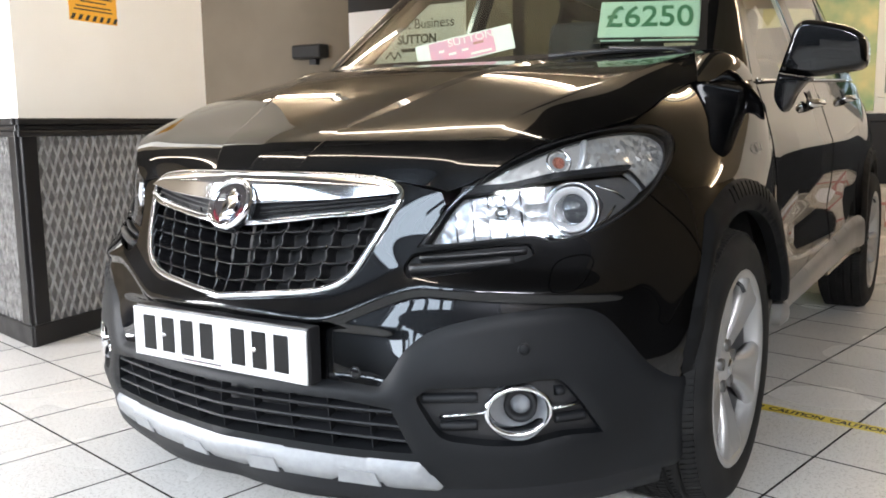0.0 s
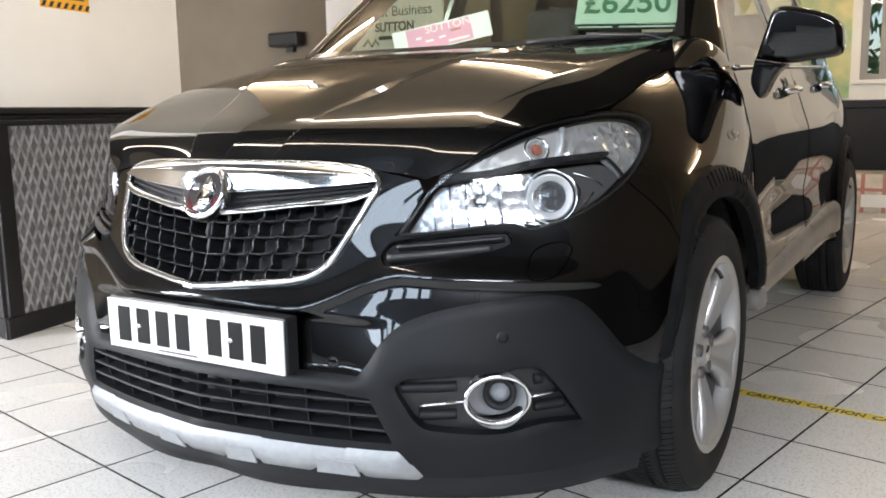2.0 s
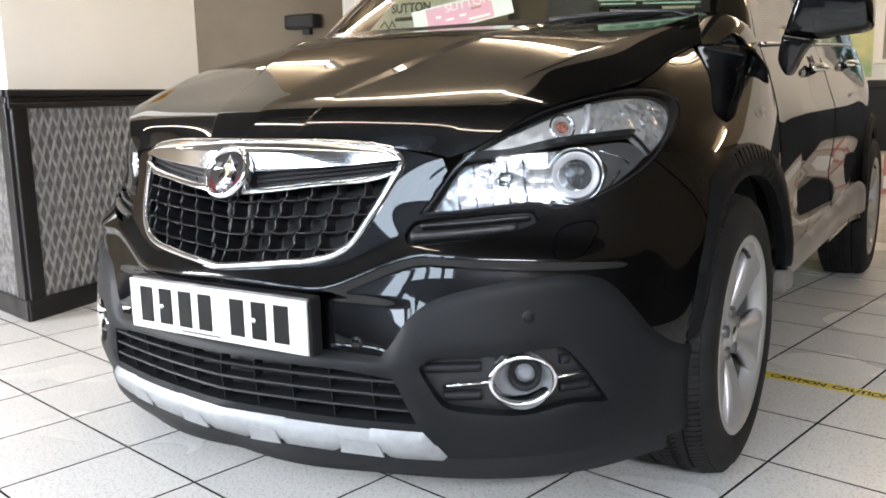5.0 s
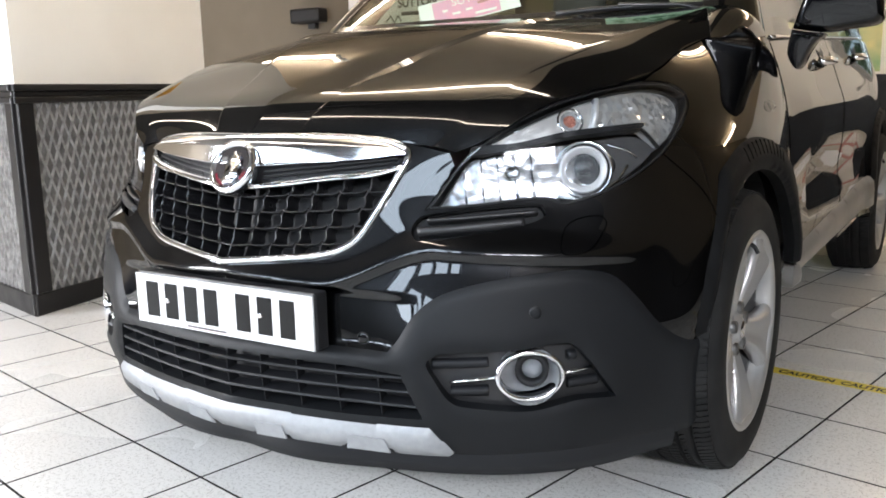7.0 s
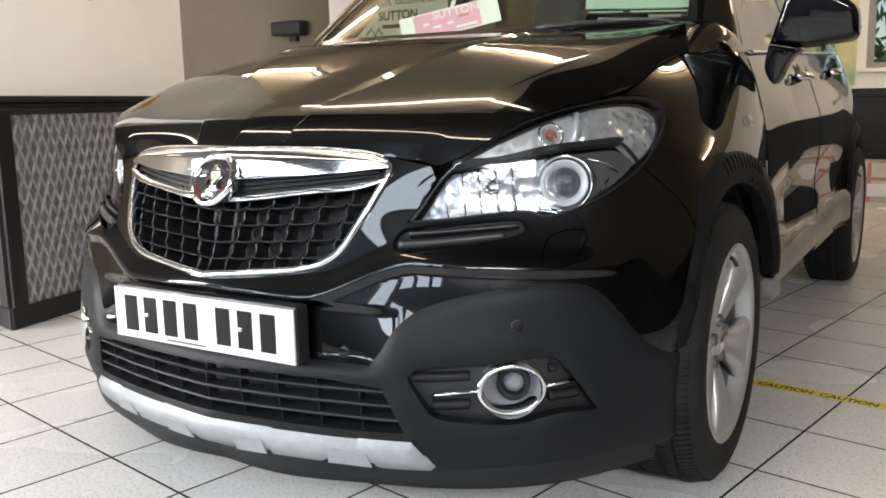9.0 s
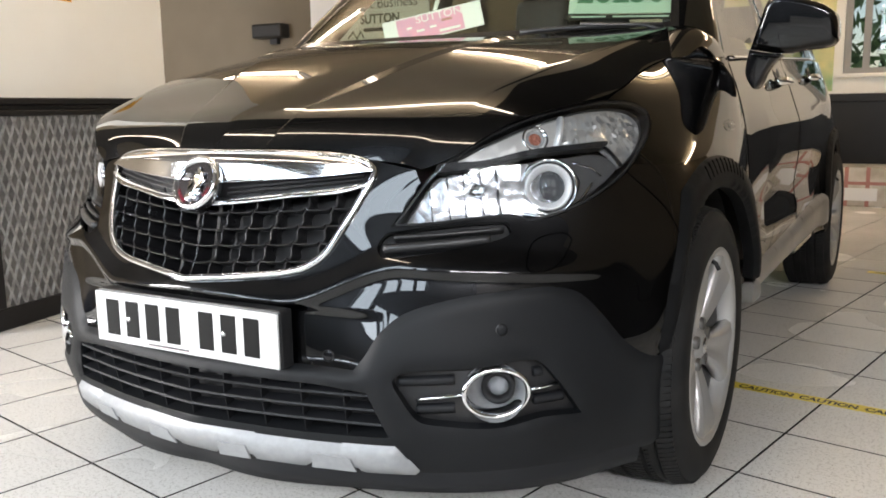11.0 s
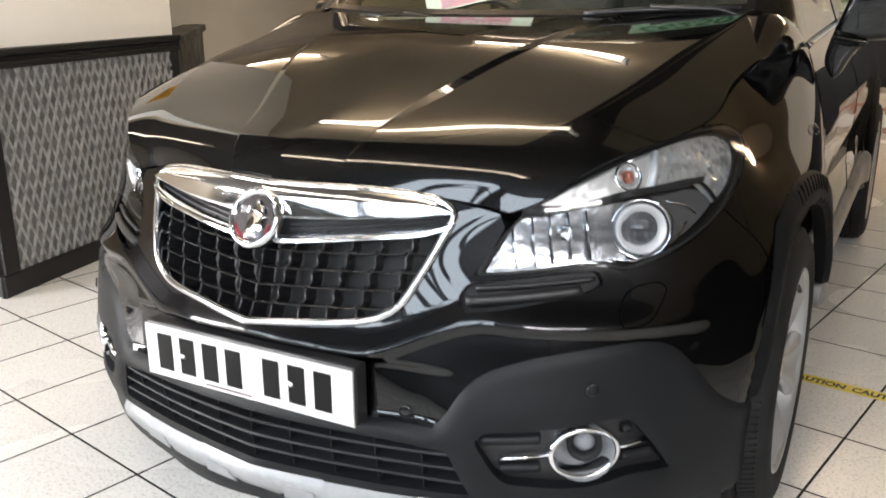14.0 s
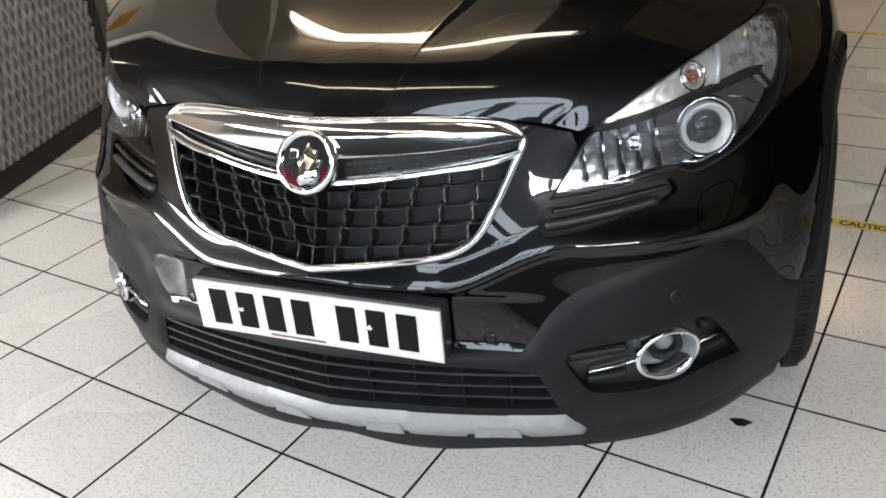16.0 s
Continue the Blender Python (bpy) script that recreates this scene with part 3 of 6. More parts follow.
def bonnet_raw(a, w):
    """a: 0 at the middle, 1 at the crease, 2 at the shoulder, 3 at the edge; w: 0 at the nose, 1 at the windscreen."""
    k = natural(B_ST, w)
    C, K, R, E = (k @ np.array(g) for g in (B_MID, B_CREASE, B_RIDGE, B_EDGE))
    s = np.sign(a)
    a = np.abs(a)[:, None]
    rise = np.clip((w - 0.10) / 0.25, 0, 1)[:, None]
    rise = rise * rise * (3 - 2 * rise)
    t1 = np.clip(a, 0, 1)
    p1 = C + (K - C) * t1 + np.array((0, 0, 0.003)) * (t1 * (1 - t1)) * 2
    # the middle stands up over the outer panel with a narrow step
    K2 = K + rise * np.array((0.020, 0, -0.0075))
    st = np.clip((a - 1) / 0.09, 0, 1)
    knee = 0.20 - 0.165 * rise
    t2 = np.clip((a - 1.09) / 1.91, 0, 1)
    bow = np.array((0, 0, 0.012))
    straight_1 = K2 + (R - K2) * (t2 * 2) + bow * (t2 * 2) * (1 - t2 * 2)
    straight_2 = R + (E - R) * (t2 * 2 - 1) + (np.array((0.006, 0, 0.003)) * (1 - rise) + np.array((0.002, 0, 0.005)) * rise) * (t2 * 2 - 1) * (2 - t2 * 2) * 2
    b = np.clip((t2 - 0.5) / knee * 0.5 + 0.5, 0, 1)
    b = b * b * (3 - 2 * b)
    p2 = straight_1 * (1 - b) + straight_2 * b
    p2 = np.where(a < 1.09, K + (K2 - K) * st * st * (3 - 2 * st), p2)
    p = np.where(a <= 1, p1, p2)
    p[:, 0] *= np.where(s < 0, -1, 1)
    return p


bonnet_skin = spread(bonnet_raw, (0.006, 0.004))

# outlines on the skin: angle, height
LAMP = [(20.24, .682, 1), (21.65, .722), (23.54, .773), (25.72, .812), (29.06, .855), (33.77, .893), (39.05, .915), (43.98, .923), (48.67, .917), (50.98, .894), (50.62, .868),
        (47.71, .822), (44.44, .774), (40.55, .733), (36.8, .703), (33.3, .688), (31.6, .698), (29.0, .696), (24.66, .687)]
GRILLE = both([(0, .564, 1), (6.99, .578), (11.69, .593), (14.15, .622), (15.96, .679), (17.42, .735), (18.52, .785), (17.47, .808), (14.24, .820), (8.54, .826), (0, .827)])
BUMPER = both([(0, .39, 1), (17.0, .395), (18.6, .42), (20.1, .465), (22.2, .50), (26.5, .53), (31.0, .543), (34.2, .546), (36.8, .532), (38.8, .495), (41.8, .42), (44.3, .388), (46.17, .38, 1),
               (47.34, .47), (49.0, .56), (50.4, .62, 1), (48.6, .70), (44.44, .774, 1), (40.55, .733), (36.8, .703), (33.3, .688), (31.6, .698), (29.0, .696), (24.66, .687), (20.24, .682, 1),
               (21.65, .722), (22.9, .765, 1), (22.4, .790, 1), (18.72, .806), (13.6, .823), (8.5, .833), (0, .836)])
CLAD = both([(0, .185), (10, .185), (20, .185), (30, .19), (38, .193), (44.0, .197), (47.0, .204), (48.2, .25), (48.9, .32), (49.0, .396, 1), (45.2, .400), (42.6, .435), (39.9, .504), (37.6, .549), (34.9, .565),
             (31.3, .565), (26.4, .552), (22.0, .524), (19.8, .487), (18.4, .440), (17.4, .412, 1), (11.43, .415), (0, .410)])
INTAKE = both([(0, .276), (5.3, .274), (13.0, .272), (20.4, .276, 1), (18.6, .370, 1), (13.68, .381), (6.29, .382), (0, .383)])
SKID = both([(0, .198, 1), (2.4, .198, 1), (2.9, .207, 1), (6.6, .207, 1), (7.1, .197, 1), (12.4, .196, 1), (12.9, .205, 1), (17.2, .205, 1), (17.8, .195, 1), (23.35, .20, 1), (21.07, .265, 1), (13.0, .262), (0, .264)])
FOG = [(20.9, .395), (22.06, .413), (28.9, .420), (33.17, .428), (35.0, .393), (37.74, .309, 1), (34.0, .312), (29.87, .297), (24.95, .306), (23.0, .317), (21.55, .362)]
OUTLET = [(19.3, .655), (20.2, .672), (30.9, .689), (31.45, .668), (29.0, .651), (19.91, .626), (19.2, .640)]
WASHER = [(33.6, .652), (36.4, .664), (37.2, .650), (35.4, .604), (32.94, .598), (32.6, .612)]


def ring(pts, step=0.008):
    return curve(pts, step, True, SK)


def mirrored(loop):
    return np.asarray(loop) * (-1, 1)


car = thing("compact_suv", (0, 2.1, 0), "glossy black compact SUV with chrome grille on pale tiled floor", "car")

lamp_l, out_l, fog_l = ring(LAMP), ring(OUTLET), ring(FOG)
bumper = link("front_bumper", drape(ring(BUMPER), [ring(GRILLE), out_l, mirrored(out_l)], skin, SK, 0.0, 0.0065, 0.012), PAINT, car, "glossy black painted front bumper")
clad = link("bumper_cladding", drape(ring(CLAD), [ring(INTAKE), fog_l, mirrored(fog_l)], skin, SK, 0.006, 0.010, 0.045, crown=0.006), PLASTIC, car, "matt grained dark grey plastic lower bumper")
skid = link("skid_plate", drape(ring(SKID), [], skin, SK, 0.020, 0.012, 0.014, crown=0.012), SATIN, car, "satin silver skid plate under the air intake")
for u0, u1 in ((2.9, 6.6), (12.9, 17.2)):
    for sd in (1, -1):
        pad = ring([(sd * u0, .206, 1), (sd * (u0 + 0.35), .238, 1), (sd * (u1 - 0.35), .238, 1), (sd * u1, .206, 1)], 0.006)
        link("skid_pad", drape(pad, [], skin, SK, 0.0222, 0.006, 0.003), SATIN, skid)
link("intake_backing", drape(ring(both([(0, .262), (21.5, .262, 1), (19.5, .385, 1), (0, .395)])), [], skin, SK, -0.045, 0.03, 0), LAMP_DARK, bumper)
link("grille_backing", drape(ring(GRILLE), [], skin, SK, -0.055, 0.03, 0), LAMP_DARK, bumper)

# lower lip below the skid plate
ang = np.linspace(-44, 44, 60)
lip = bmesh.new()
rows = []
for z, off in ((0.198, 0.012), (0.172, 0.010), (0.150, 0.004), (0.145, -0.04)):
    p, n = skin(ang, np.full(60, 0.19))
    rows.append([lip.verts.new((q[0] + m[0] * off, q[1] + m[1] * off, z + 0.02 * (abs(t) / 44) ** 3)) for q, m, t in zip(p, n, ang)])
for a, b in zip(rows, rows[1:]):
    for i in range(59):
        lip.faces.new((a[i], a[i + 1], b[i + 1], b[i]))
part("lower_lip", lip, INTAKE_PLASTIC, bumper, smooth=True)

# bonnet
A = np.unique(np.r_[np.linspace(0, 0.98, 14), np.linspace(0.98, 1.11, 14), np.linspace(1.11, 1.9, 14), np.linspace(1.9, 2.2, 34), np.linspace(2.2, 3, 14)])
link("bonnet", grid_mesh(np.r_[-A[::-1], A[1:]], np.linspace(0, 1, 90), bonnet_skin), PAINT, car, "glossy black bonnet with a raised middle")

# wings, with the wheel arch cut out

def to_angle(y, x=0.88):
    return math.degrees(math.atan2(x, 1.3 - y))


def arch(r, a0, a1, n, cy=ARCH_Y):
    return [(cy + r * math.cos(radians(a)), HUB_Z + r * math.sin(radians(a))) for a in np.linspace(a0, a1, n)]


WING = [(44.44, .774, 1), (47.71, .822), (50.62, .868), (50.98, .894), (48.67, .917), (43.98, .923, 1), (46.8, .945), (52.25, .982), (58.6, 1.010), (63.4, 1.024), (75.0, 1.030), (90, 1.036, 1), (90, .415, 1), (89.0, .415, 1)]
WING += [(to_angle(y), z) for y, z in arch(0.395, 13, 140, 14)] + [(50.4, .62, 1), (48.6, .70)]
wing_me = drape(ring(WING), [], skin, SK, 0.0, 0.016, 0.010)
for me in (flipped(wing_me), wing_me):
    link("front_wing", me, PAINT, car)

ARCH_BAND = [(to_angle(y), z) for y, z in arch(0.455, 15, 122, 16)] + [(47.6, .545), (46.2, .45), (46.0, .400, 1), (49.0, .398, 1)] + [(49.2, .45), (50.0, .53)] + [(to_angle(y), z) for y, z in arch(0.380, 128, 14, 16)]
arch_me = drape(ring(ARCH_BAND), [], skin, SK, 0.012, 0.014, 0.03, crown=0.01)
for me in (flipped(arch_me), arch_me):
    link("arch_trim", me, ARCH_PLASTIC, car, "matt dark wheel arch trim")


# slots moulded into the top of each arch trim
for s in (1, -1):
    for k in range(11):
        a = radians(104 - 3.6 * k)
        at = [(s * to_angle(ARCH_Y + r * math.cos(a + 0.02 * (r - 0.41) / 0.03)), HUB_Z + r * math.sin(a)) for r in (0.415, 0.43, 0.446)]
        ps, ns = skin(np.array([p[0] for p in at]), np.array([p[1] for p in at]))
        part("trim_slot", tube(ps + ns * 0.0122, 0.0015, seg=5), GAP, car)


def inset(loop, d, scale=SK):
    """A loop drawn in by d metres (out if minus)."""
    p = np.asarray(loop) * scale
    t = np.roll(p, -1, axis=0) - np.roll(p, 1, axis=0)
    t /= np.linalg.norm(t, axis=1)[:, None] + 1e-9
    area = 0.5 * np.sum(p[:, 0] * np.roll(p[:, 1], -1) - p[:, 1] * np.roll(p[:, 0], -1))
    n = np.c_[-t[:, 1], t[:, 0]] * (1 if area > 0 else -1)
    return (p + n * d) / scale


def oval(cu, cv, ru, rv, n=40):
    a = np.linspace(0, 2 * math.pi, n, endpoint=False)
    return np.c_[cu + ru / DEG * np.cos(a), cv + rv * np.sin(a)]


def ribbon(path, front, back, width, bm, fn=skin):
    """A blade that follows a path (u, v) on the skin, from depth front to depth back, of that width."""
    path = np.asarray(path, float)
    p, n = fn(path[:, 0], path[:, 1])
    t = np.gradient(p, axis=0)
    t /= np.linalg.norm(t, axis=1)[:, None] + 1e-9
    w = np.cross(t, n) * width / 2
    rings = [[bm.verts.new(q) for q in (p[i] + w[i] + n[i] * front, p[i] + n[i] * (front + width * 0.35), p[i] - w[i] + n[i] * front, p[i] - w[i] + n[i] * back, p[i] + w[i] + n[i] * back)] for i in range(len(p))]
    for a, b in zip(rings, rings[1:]):
        for k in range(5):
            bm.faces.new((a[k], a[(k + 1) % 5], b[(k + 1) % 5], b[k]))
    bm.faces.new(rings[0][::-1])
    bm.faces.new(rings[-1])


def blades(paths, front, back, width):
    bm = bmesh.new()
    for q in paths:
        ribbon(q, front, back, width, bm)
    bmesh.ops.recalc_face_normals(bm, faces=bm.faces)
    return bm


def sweep(loop, off, half, rise, fn=skin, seg=9, sink=0.012):
    """A half-round moulding that follows a closed loop on the skin."""
    loop = np.asarray(loop, float)
    p, n = fn(loop[:, 0], loop[:, 1])
    t = np.roll(p, -1, axis=0) - np.roll(p, 1, axis=0)
    t /= np.linalg.norm(t, axis=1)[:, None] + 1e-9
    w = np.cross(t, n)
    bm = bmesh.new()
    rings = []
    for i in range(len(p)):
        row = [p[i] - w[i] * half - n[i] * sink]
        for k in range(seg):
            a = math.pi * k / (seg - 1)
            row.append(p[i] + n[i] * (off + rise * math.sin(a)) - w[i] * half * math.cos(a))
        row.append(p[i] + w[i] * half - n[i] * sink)
        rings.append([bm.verts.new(q) for q in row])
    for a, b in zip(rings, rings[1:] + rings[:1]):
        for k in range(seg + 1):
            bm.faces.new((a[k], a[k + 1], b[k + 1], b[k]))
    bmesh.ops.recalc_face_normals(bm, faces=bm.faces)
    return bm


def runs(path, loop):
    """The stretches of a path that lie inside a loop."""
    path = np.asarray(path)
    ok = inside(path, loop)
    out, now = [], []
    for p, k in zip(path, ok):
        if k:
            now.append(p)
        elif len(now) > 2:
            out.append(np.array(now))
            now = []
        else:
            now = []
    if len(now) > 2:
        out.append(np.array(now))
    return out


# ---- grille ----
g_loop = ring(GRILLE)
grille = part("grille", sweep(inset(g_loop, 0.004), 0.003, 0.0075, 0.007, sink=0.03), CHROME, car, "chrome framed grille with black lattice and winged bar", True)
inner = inset(g_loop, 0.009)
COLUMN = 2.75  # degrees between two upright bars


def lean(z):
    """How far the upright bars lean outward at a height, in degrees."""
    return 14 * (z - 0.66)


for z0 in (0.603, 0.636, 0.669, 0.702):
    line = []
    for u in np.linspace(-19, 19, 420):
        cell = ((abs(u) - lean(z0)) / COLUMN) % 1.0
        line.append((u, z0 - 0.0022 + 0.0012 * abs(u) + 0.0065 * abs(2 * cell - 1) ** 7))
    for q in runs(line, inner):
        part("grille_bar", blades([q], -0.006, -0.034, 0.0032), GRILLE_BLACK, grille)
for k in range(-6, 7):
    line = []
    for z in np.linspace(0.56, 0.75, 90):
        wave = 0.13 * math.sin((z - 0.603 - 0.0012 * abs(COLUMN * k)) / 0.033 * 2 * math.pi)
        line.append((COLUMN * k + (np.sign(k) if k else 0.3) * (lean(z) + wave), z))
    for q in runs(line, inner):
        part("grille_bar", blades([q], -0.008, -0.050, 0.0036), GRILLE_BLACK, grille)


def moulding(name, knots, low, high, height, flat, round_off, lift):
    """A chrome bar across the grille between two rising lines, flat faced, its upper edge rolled back."""
    def raw(u, t):
        k = natural(knots, np.abs(u))
        lo, hi = k @ np.array(low), k @ np.array(high)
        v = lo + (hi - lo) * t
        p, a = skin_raw(u, v), np.radians(u)
        foot = np.sqrt(np.clip(1 - (1 - np.clip(t / flat, 0, 1)) ** 2, 0, 1))
        roll = 1 - np.clip((t - round_off) / (1 - round_off), 0, 1) ** 2
        out = lift + height * foot * roll + 0.30 * (v - 0.800) * (height > 0.01)
        return p + np.c_[out * np.sin(a), -out * np.cos(a), 0 * out]

    T = np.unique(np.r_[np.linspace(0, flat, 7), np.linspace(flat, round_off, 10), np.linspace(round_off, 1, 14)])
    link(name, grid_mesh(np.linspace(-knots[-1], knots[-1], 181), T, spread(raw, (0.2, 0.012))), CHROME, grille)


moulding("wing_bar", (0, 4, 8.5, 12, 14.2, 17.0, 18.3), (.755, .763, .769, .774, .778, .785, .789), (.825, .8245, .823, .8195, .816, .807, .794), 0.016, 0.10, 0.66, 0.004)
slot = both([(0, .728), (4, .735), (12, .752), (17.9, .770), (18.1, .790), (12, .780), (4, .770), (0, .765)])
link("wing_slot", drape(ring(slot), [], skin, SK, -0.010, 0.012, 0.02), LAMP_DARK, grille)
for s in (1, -1):
    for d in (0.0, 0.0105):
        q = [(s * u, 0.745 + d * (1 - 0.2 * u / 17) + 0.0021 * (u - 4)) for u in np.linspace(3, 17.2, 40)]
        part("slot_fin", blades([q], 0.000, -0.008, 0.0042), BLACK_PLASTIC, grille)
moulding("wing_strip", (0, 4, 12, 17.0, 18.2), (.714, .720, .739, .7545, .765), (.730, .7355, .7535, .768, .774), 0.009, 0.35, 0.55, 0.004)

EMB = facing((0, 0.066, 0.764), (0, -0.887, 0.46))
emblem = part("emblem", lathe([(0.0, -0.02), (0.058, -0.02), (0.061, -0.004), (0.059, 0.006), (0.054, 0.009), (0.049, 0.006), (0.047, 0.001), (0.0, 0.001)], EMB, 64), CHROME, grille, "round chrome emblem with plain shapes", True)
em = EMB @ Matrix.Translation((0, 0, 0.002))
part("emblem_field", prism([(0.046 * math.cos(a), 0.046 * math.sin(a)) for a in np.linspace(0.2, 2 * math.pi, 40)], 0, 0.0008, em), EMBLEM_FIELD, emblem)
# red arcs stand in for a red reflection in the emblem's chrome
for a0, a1, mt in ((205, 255, RED_REFLECTION), (318, 346, RED_REFLECTION)):
    edge = [(0.046 * math.cos(radians(a)), 0.046 * math.sin(radians(a))) for a in np.linspace(a0, a1, 12)]
    part("emblem_shape", prism(edge + [(0.86 * x_, 0.86 * y_) for x_, y_ in edge[::-1]], 0.0008, 0.0016, em), mt, emblem)
body = curve([(-0.006, -0.043), (0.006, -0.036), (0.017, -0.040), (0.027, -0.022), (0.024, -0.006), (0.030, 0.004), (0.020, 0.012), (0.024, 0.022), (0.012, 0.021), (0.006, 0.034), (0.000, 0.020), (-0.008, 0.010), (-0.012, -0.006), (-0.006, -0.018), (-0.012, -0.030)], 0.003, True, ONE_ONE)
part("emblem_shape", prism([tuple(p) for p in body], 0.0008, 0.0075, em, bevel=0.0025), CHROME, emblem, smooth=True)
part("emblem_shape", prism([(-0.034, 0.004), (-0.016, 0.006), (-0.015, 0.020), (-0.032, 0.020)], 0.0008, 0.0036, em, bevel=0.001), CHROME, emblem)

# ---- lower intake lattice ----
in_loop = inset(ring(INTAKE), -0.004)
for z0 in (0.301, 0.332, 0.362):
    for q in runs([(u, z0) for u in np.linspace(-21, 21, 120)], in_loop):
        part("intake_slat", blades([q], -0.004, -0.035, 0.0064), INTAKE_PLASTIC, clad)
for k in range(-5, 6):
    for q in runs([(4.1 * k, z) for z in np.linspace(0.26, 0.39, 30)], in_loop):
        part("intake_post", blades([q], -0.008, -0.035, 0.0024), INTAKE_PLASTIC, clad)

# ---- number plate, its writing as plain bars ----
plate = part("number_plate", prism([(x, z) for x, z in curve([(-0.26, 0.413, 1), (-0.26, 0.524, 1), (0.26, 0.524, 1), (0.26, 0.413, 1)], 0.5)], 0.0, 0.004, Matrix(((1, 0, 0, 0), (0, 0, -1, 0.003), (0, 1, 0, 0), (0, 0, 0, 1))), bevel=0.0015), PLATE_WHITE, car, "white number plate with black bars in place of characters")
part("plate_bracket", box_bm(-0.262, 0.262, 0.005, 0.044, 0.410, 0.529, 0.006), BLACK_PLASTIC, plate)
cx = -0.222
for k in range(7):
    if k == 4:
        cx += 0.033
    part("plate_bar", box_bm(cx - 0.004, cx + 0.036, -0.0020, -0.0005, 0.430, 0.509, 0.0003), PLATE_BLACK, plate)
    cx += 0.061
part("plate_bar", box_bm(-0.10, 0.02, -0.0016, -0.0005, 0.4185, 0.4225), LAMP_GREY, plate)
for z0, z1, x0, x1 in ((0.5195, 0.5205, -0.254, 0.254), (0.4165, 0.4175, -0.254, 0.254), (0.417, 0.520, -0.2545, -0.2535), (0.417, 0.520, 0.2535, 0.2545)):
    part("plate_border", box_bm(x0, x1, -0.0014, -0.0004, z0, z1), PINK_LINE, plate)
for x in (-0.158, 0.118):
    part("plate_screw", lathe([(0, 0.004), (0.004, 0.0035), (0.006, 0.0)], facing((x, -0.002, 0.470), (0, -1, 0)), 16), CHROME, plate, smooth=True)

# ---- headlamps ----
def headlamp(flip):
    def put(name, me, mat, parent, label=""):
        return link(name, flipped(me) if flip else me, mat, parent, label)

    def put_bm(name, bm, mat, parent, label="", smooth=True):
        me = bpy.data.meshes.new(name)
        bm.to_mesh(me)
        bm.free()
        if smooth:
            me.shade_smooth()
        return put(name, me, mat, parent, label)

    lens = put("headlamp", drape(inset(lamp_l, 0.003), [], skin, SK, 0.002, 0.012, 0.004), LENS, car, "clear headlamp with projector, indicator and chrome reflectors")
    put("lamp_housing", drape(inset(lamp_l, 0.001), [], skin, SK, -0.075, 0.02, 0), LAMP_DARK, lens)
    rim = bmesh.new()
    p, n = skin(lamp_l[:, 0], lamp_l[:, 1])
    a = [rim.verts.new(q - m * 0.001) for q, m in zip(p, n)]
    b = [rim.verts.new(q - m * 0.078) for q, m in zip(p, n)]
    for i in range(len(a)):
        rim.faces.new((a[i], a[(i + 1) % len(a)], b[(i + 1) % len(a)], b[i]))
    put_bm("lamp_wall", rim, LAMP_DARK, lens)
    edge = inset(lamp_l, 0.006)
    put("lamp_bezel", drape(inset(lamp_l, 0.002), [edge], skin, SK, -0.004, 0.008, 0.010), LAMP_DARK, lens)
    # upper chamber: ribbed clear cover over indicator and side light
    upper = ring([(25.6, .805, 1), (29.0, .808), (33.8, .827), (38.4, .835), (42.2, .838), (43.6, .824), (44.9, .793, 1), (47.7, .827), (49.8, .865), (50.0, .888), (48.2, .906), (44, .912), (39, .903), (33.8, .880), (28.95, .843), (26.8, .820)])
    put("upper_reflector", drape(upper, [], skin, SK, -0.026, 0.014, 0.015), RIBBED, lens, "cut clear reflector")
    put("upper_cover", drape(upper, [inset(upper, 0.002)], skin, SK, -0.018, 0.006, 0.012), LAMP_DARK, lens)
    tray = ring([(26.0, .809, 1), (29.0, .811), (33.8, .830), (36.6, .834, 1), (37.3, .862), (37.6, .892, 1), (33.8, .874), (29.0, .838), (27.0, .818)])
    put("indicator_tray", drape(tray, [oval(34.6, .856, 0.024, 0.020)], skin, SK, -0.0225, 0.010, 0.006), INDICATOR, lens, "brushed silver indicator reflector")
    q, m = on_skin(34.6, .856, -0.030)
    put_bm("indicator_bowl", lathe([(0.012, -0.012), (0.019, 0.001), (0.025, 0.0085), (0.0275, 0.0085), (0.028, 0.0)], facing(q, m), 28), REFLECTOR, lens)
    put_bm("indicator_bulb", lathe([(0.0, 0.012), (0.010, 0.009), (0.017, -0.002), (0.018, -0.02)], facing(q, m), 20), AMBER, lens, "amber indicator bulb")
    put_bm("chamber_rib", blades([[(36.7, .832), (37.3, .862), (37.6, .894)]], -0.012, -0.030, 0.011), LAMP_RING, lens)
    # lower chamber: faceted reflector with upright ribs, then the projector
    low = ring([(21.2, .692, 1), (22.5, .728), (24.4, .782), (27.0, .792), (31.6, .803), (35.2, .812), (38.2, .800), (39.4, .772), (38.6, .742), (36.4, .718), (33.4, .704), (31.2, .706), (28.0, .700), (24.5, .692)])
    put("lower_reflector", drape(low, [], skin, SK, -0.046, 0.012, 0.02), FACETED, lens, "bright chrome reflector")
    for u, z0, z1 in ((23.6, .70, .765), (25.3, .70, .784), (26.9, .704, .79), (28.6, .705, .792), (30.3, .708, .796)):
        put_bm("reflector_rib", blades([[(u + 0.5, z0), (u + 0.2, (z0 + z1) / 2), (u, z1)]], -0.026, -0.048, 0.0024), REFLECTOR, lens)
    for u, zz, r in ((28.6, .752, .012),):
        q, m = on_skin(u, zz, -0.044)
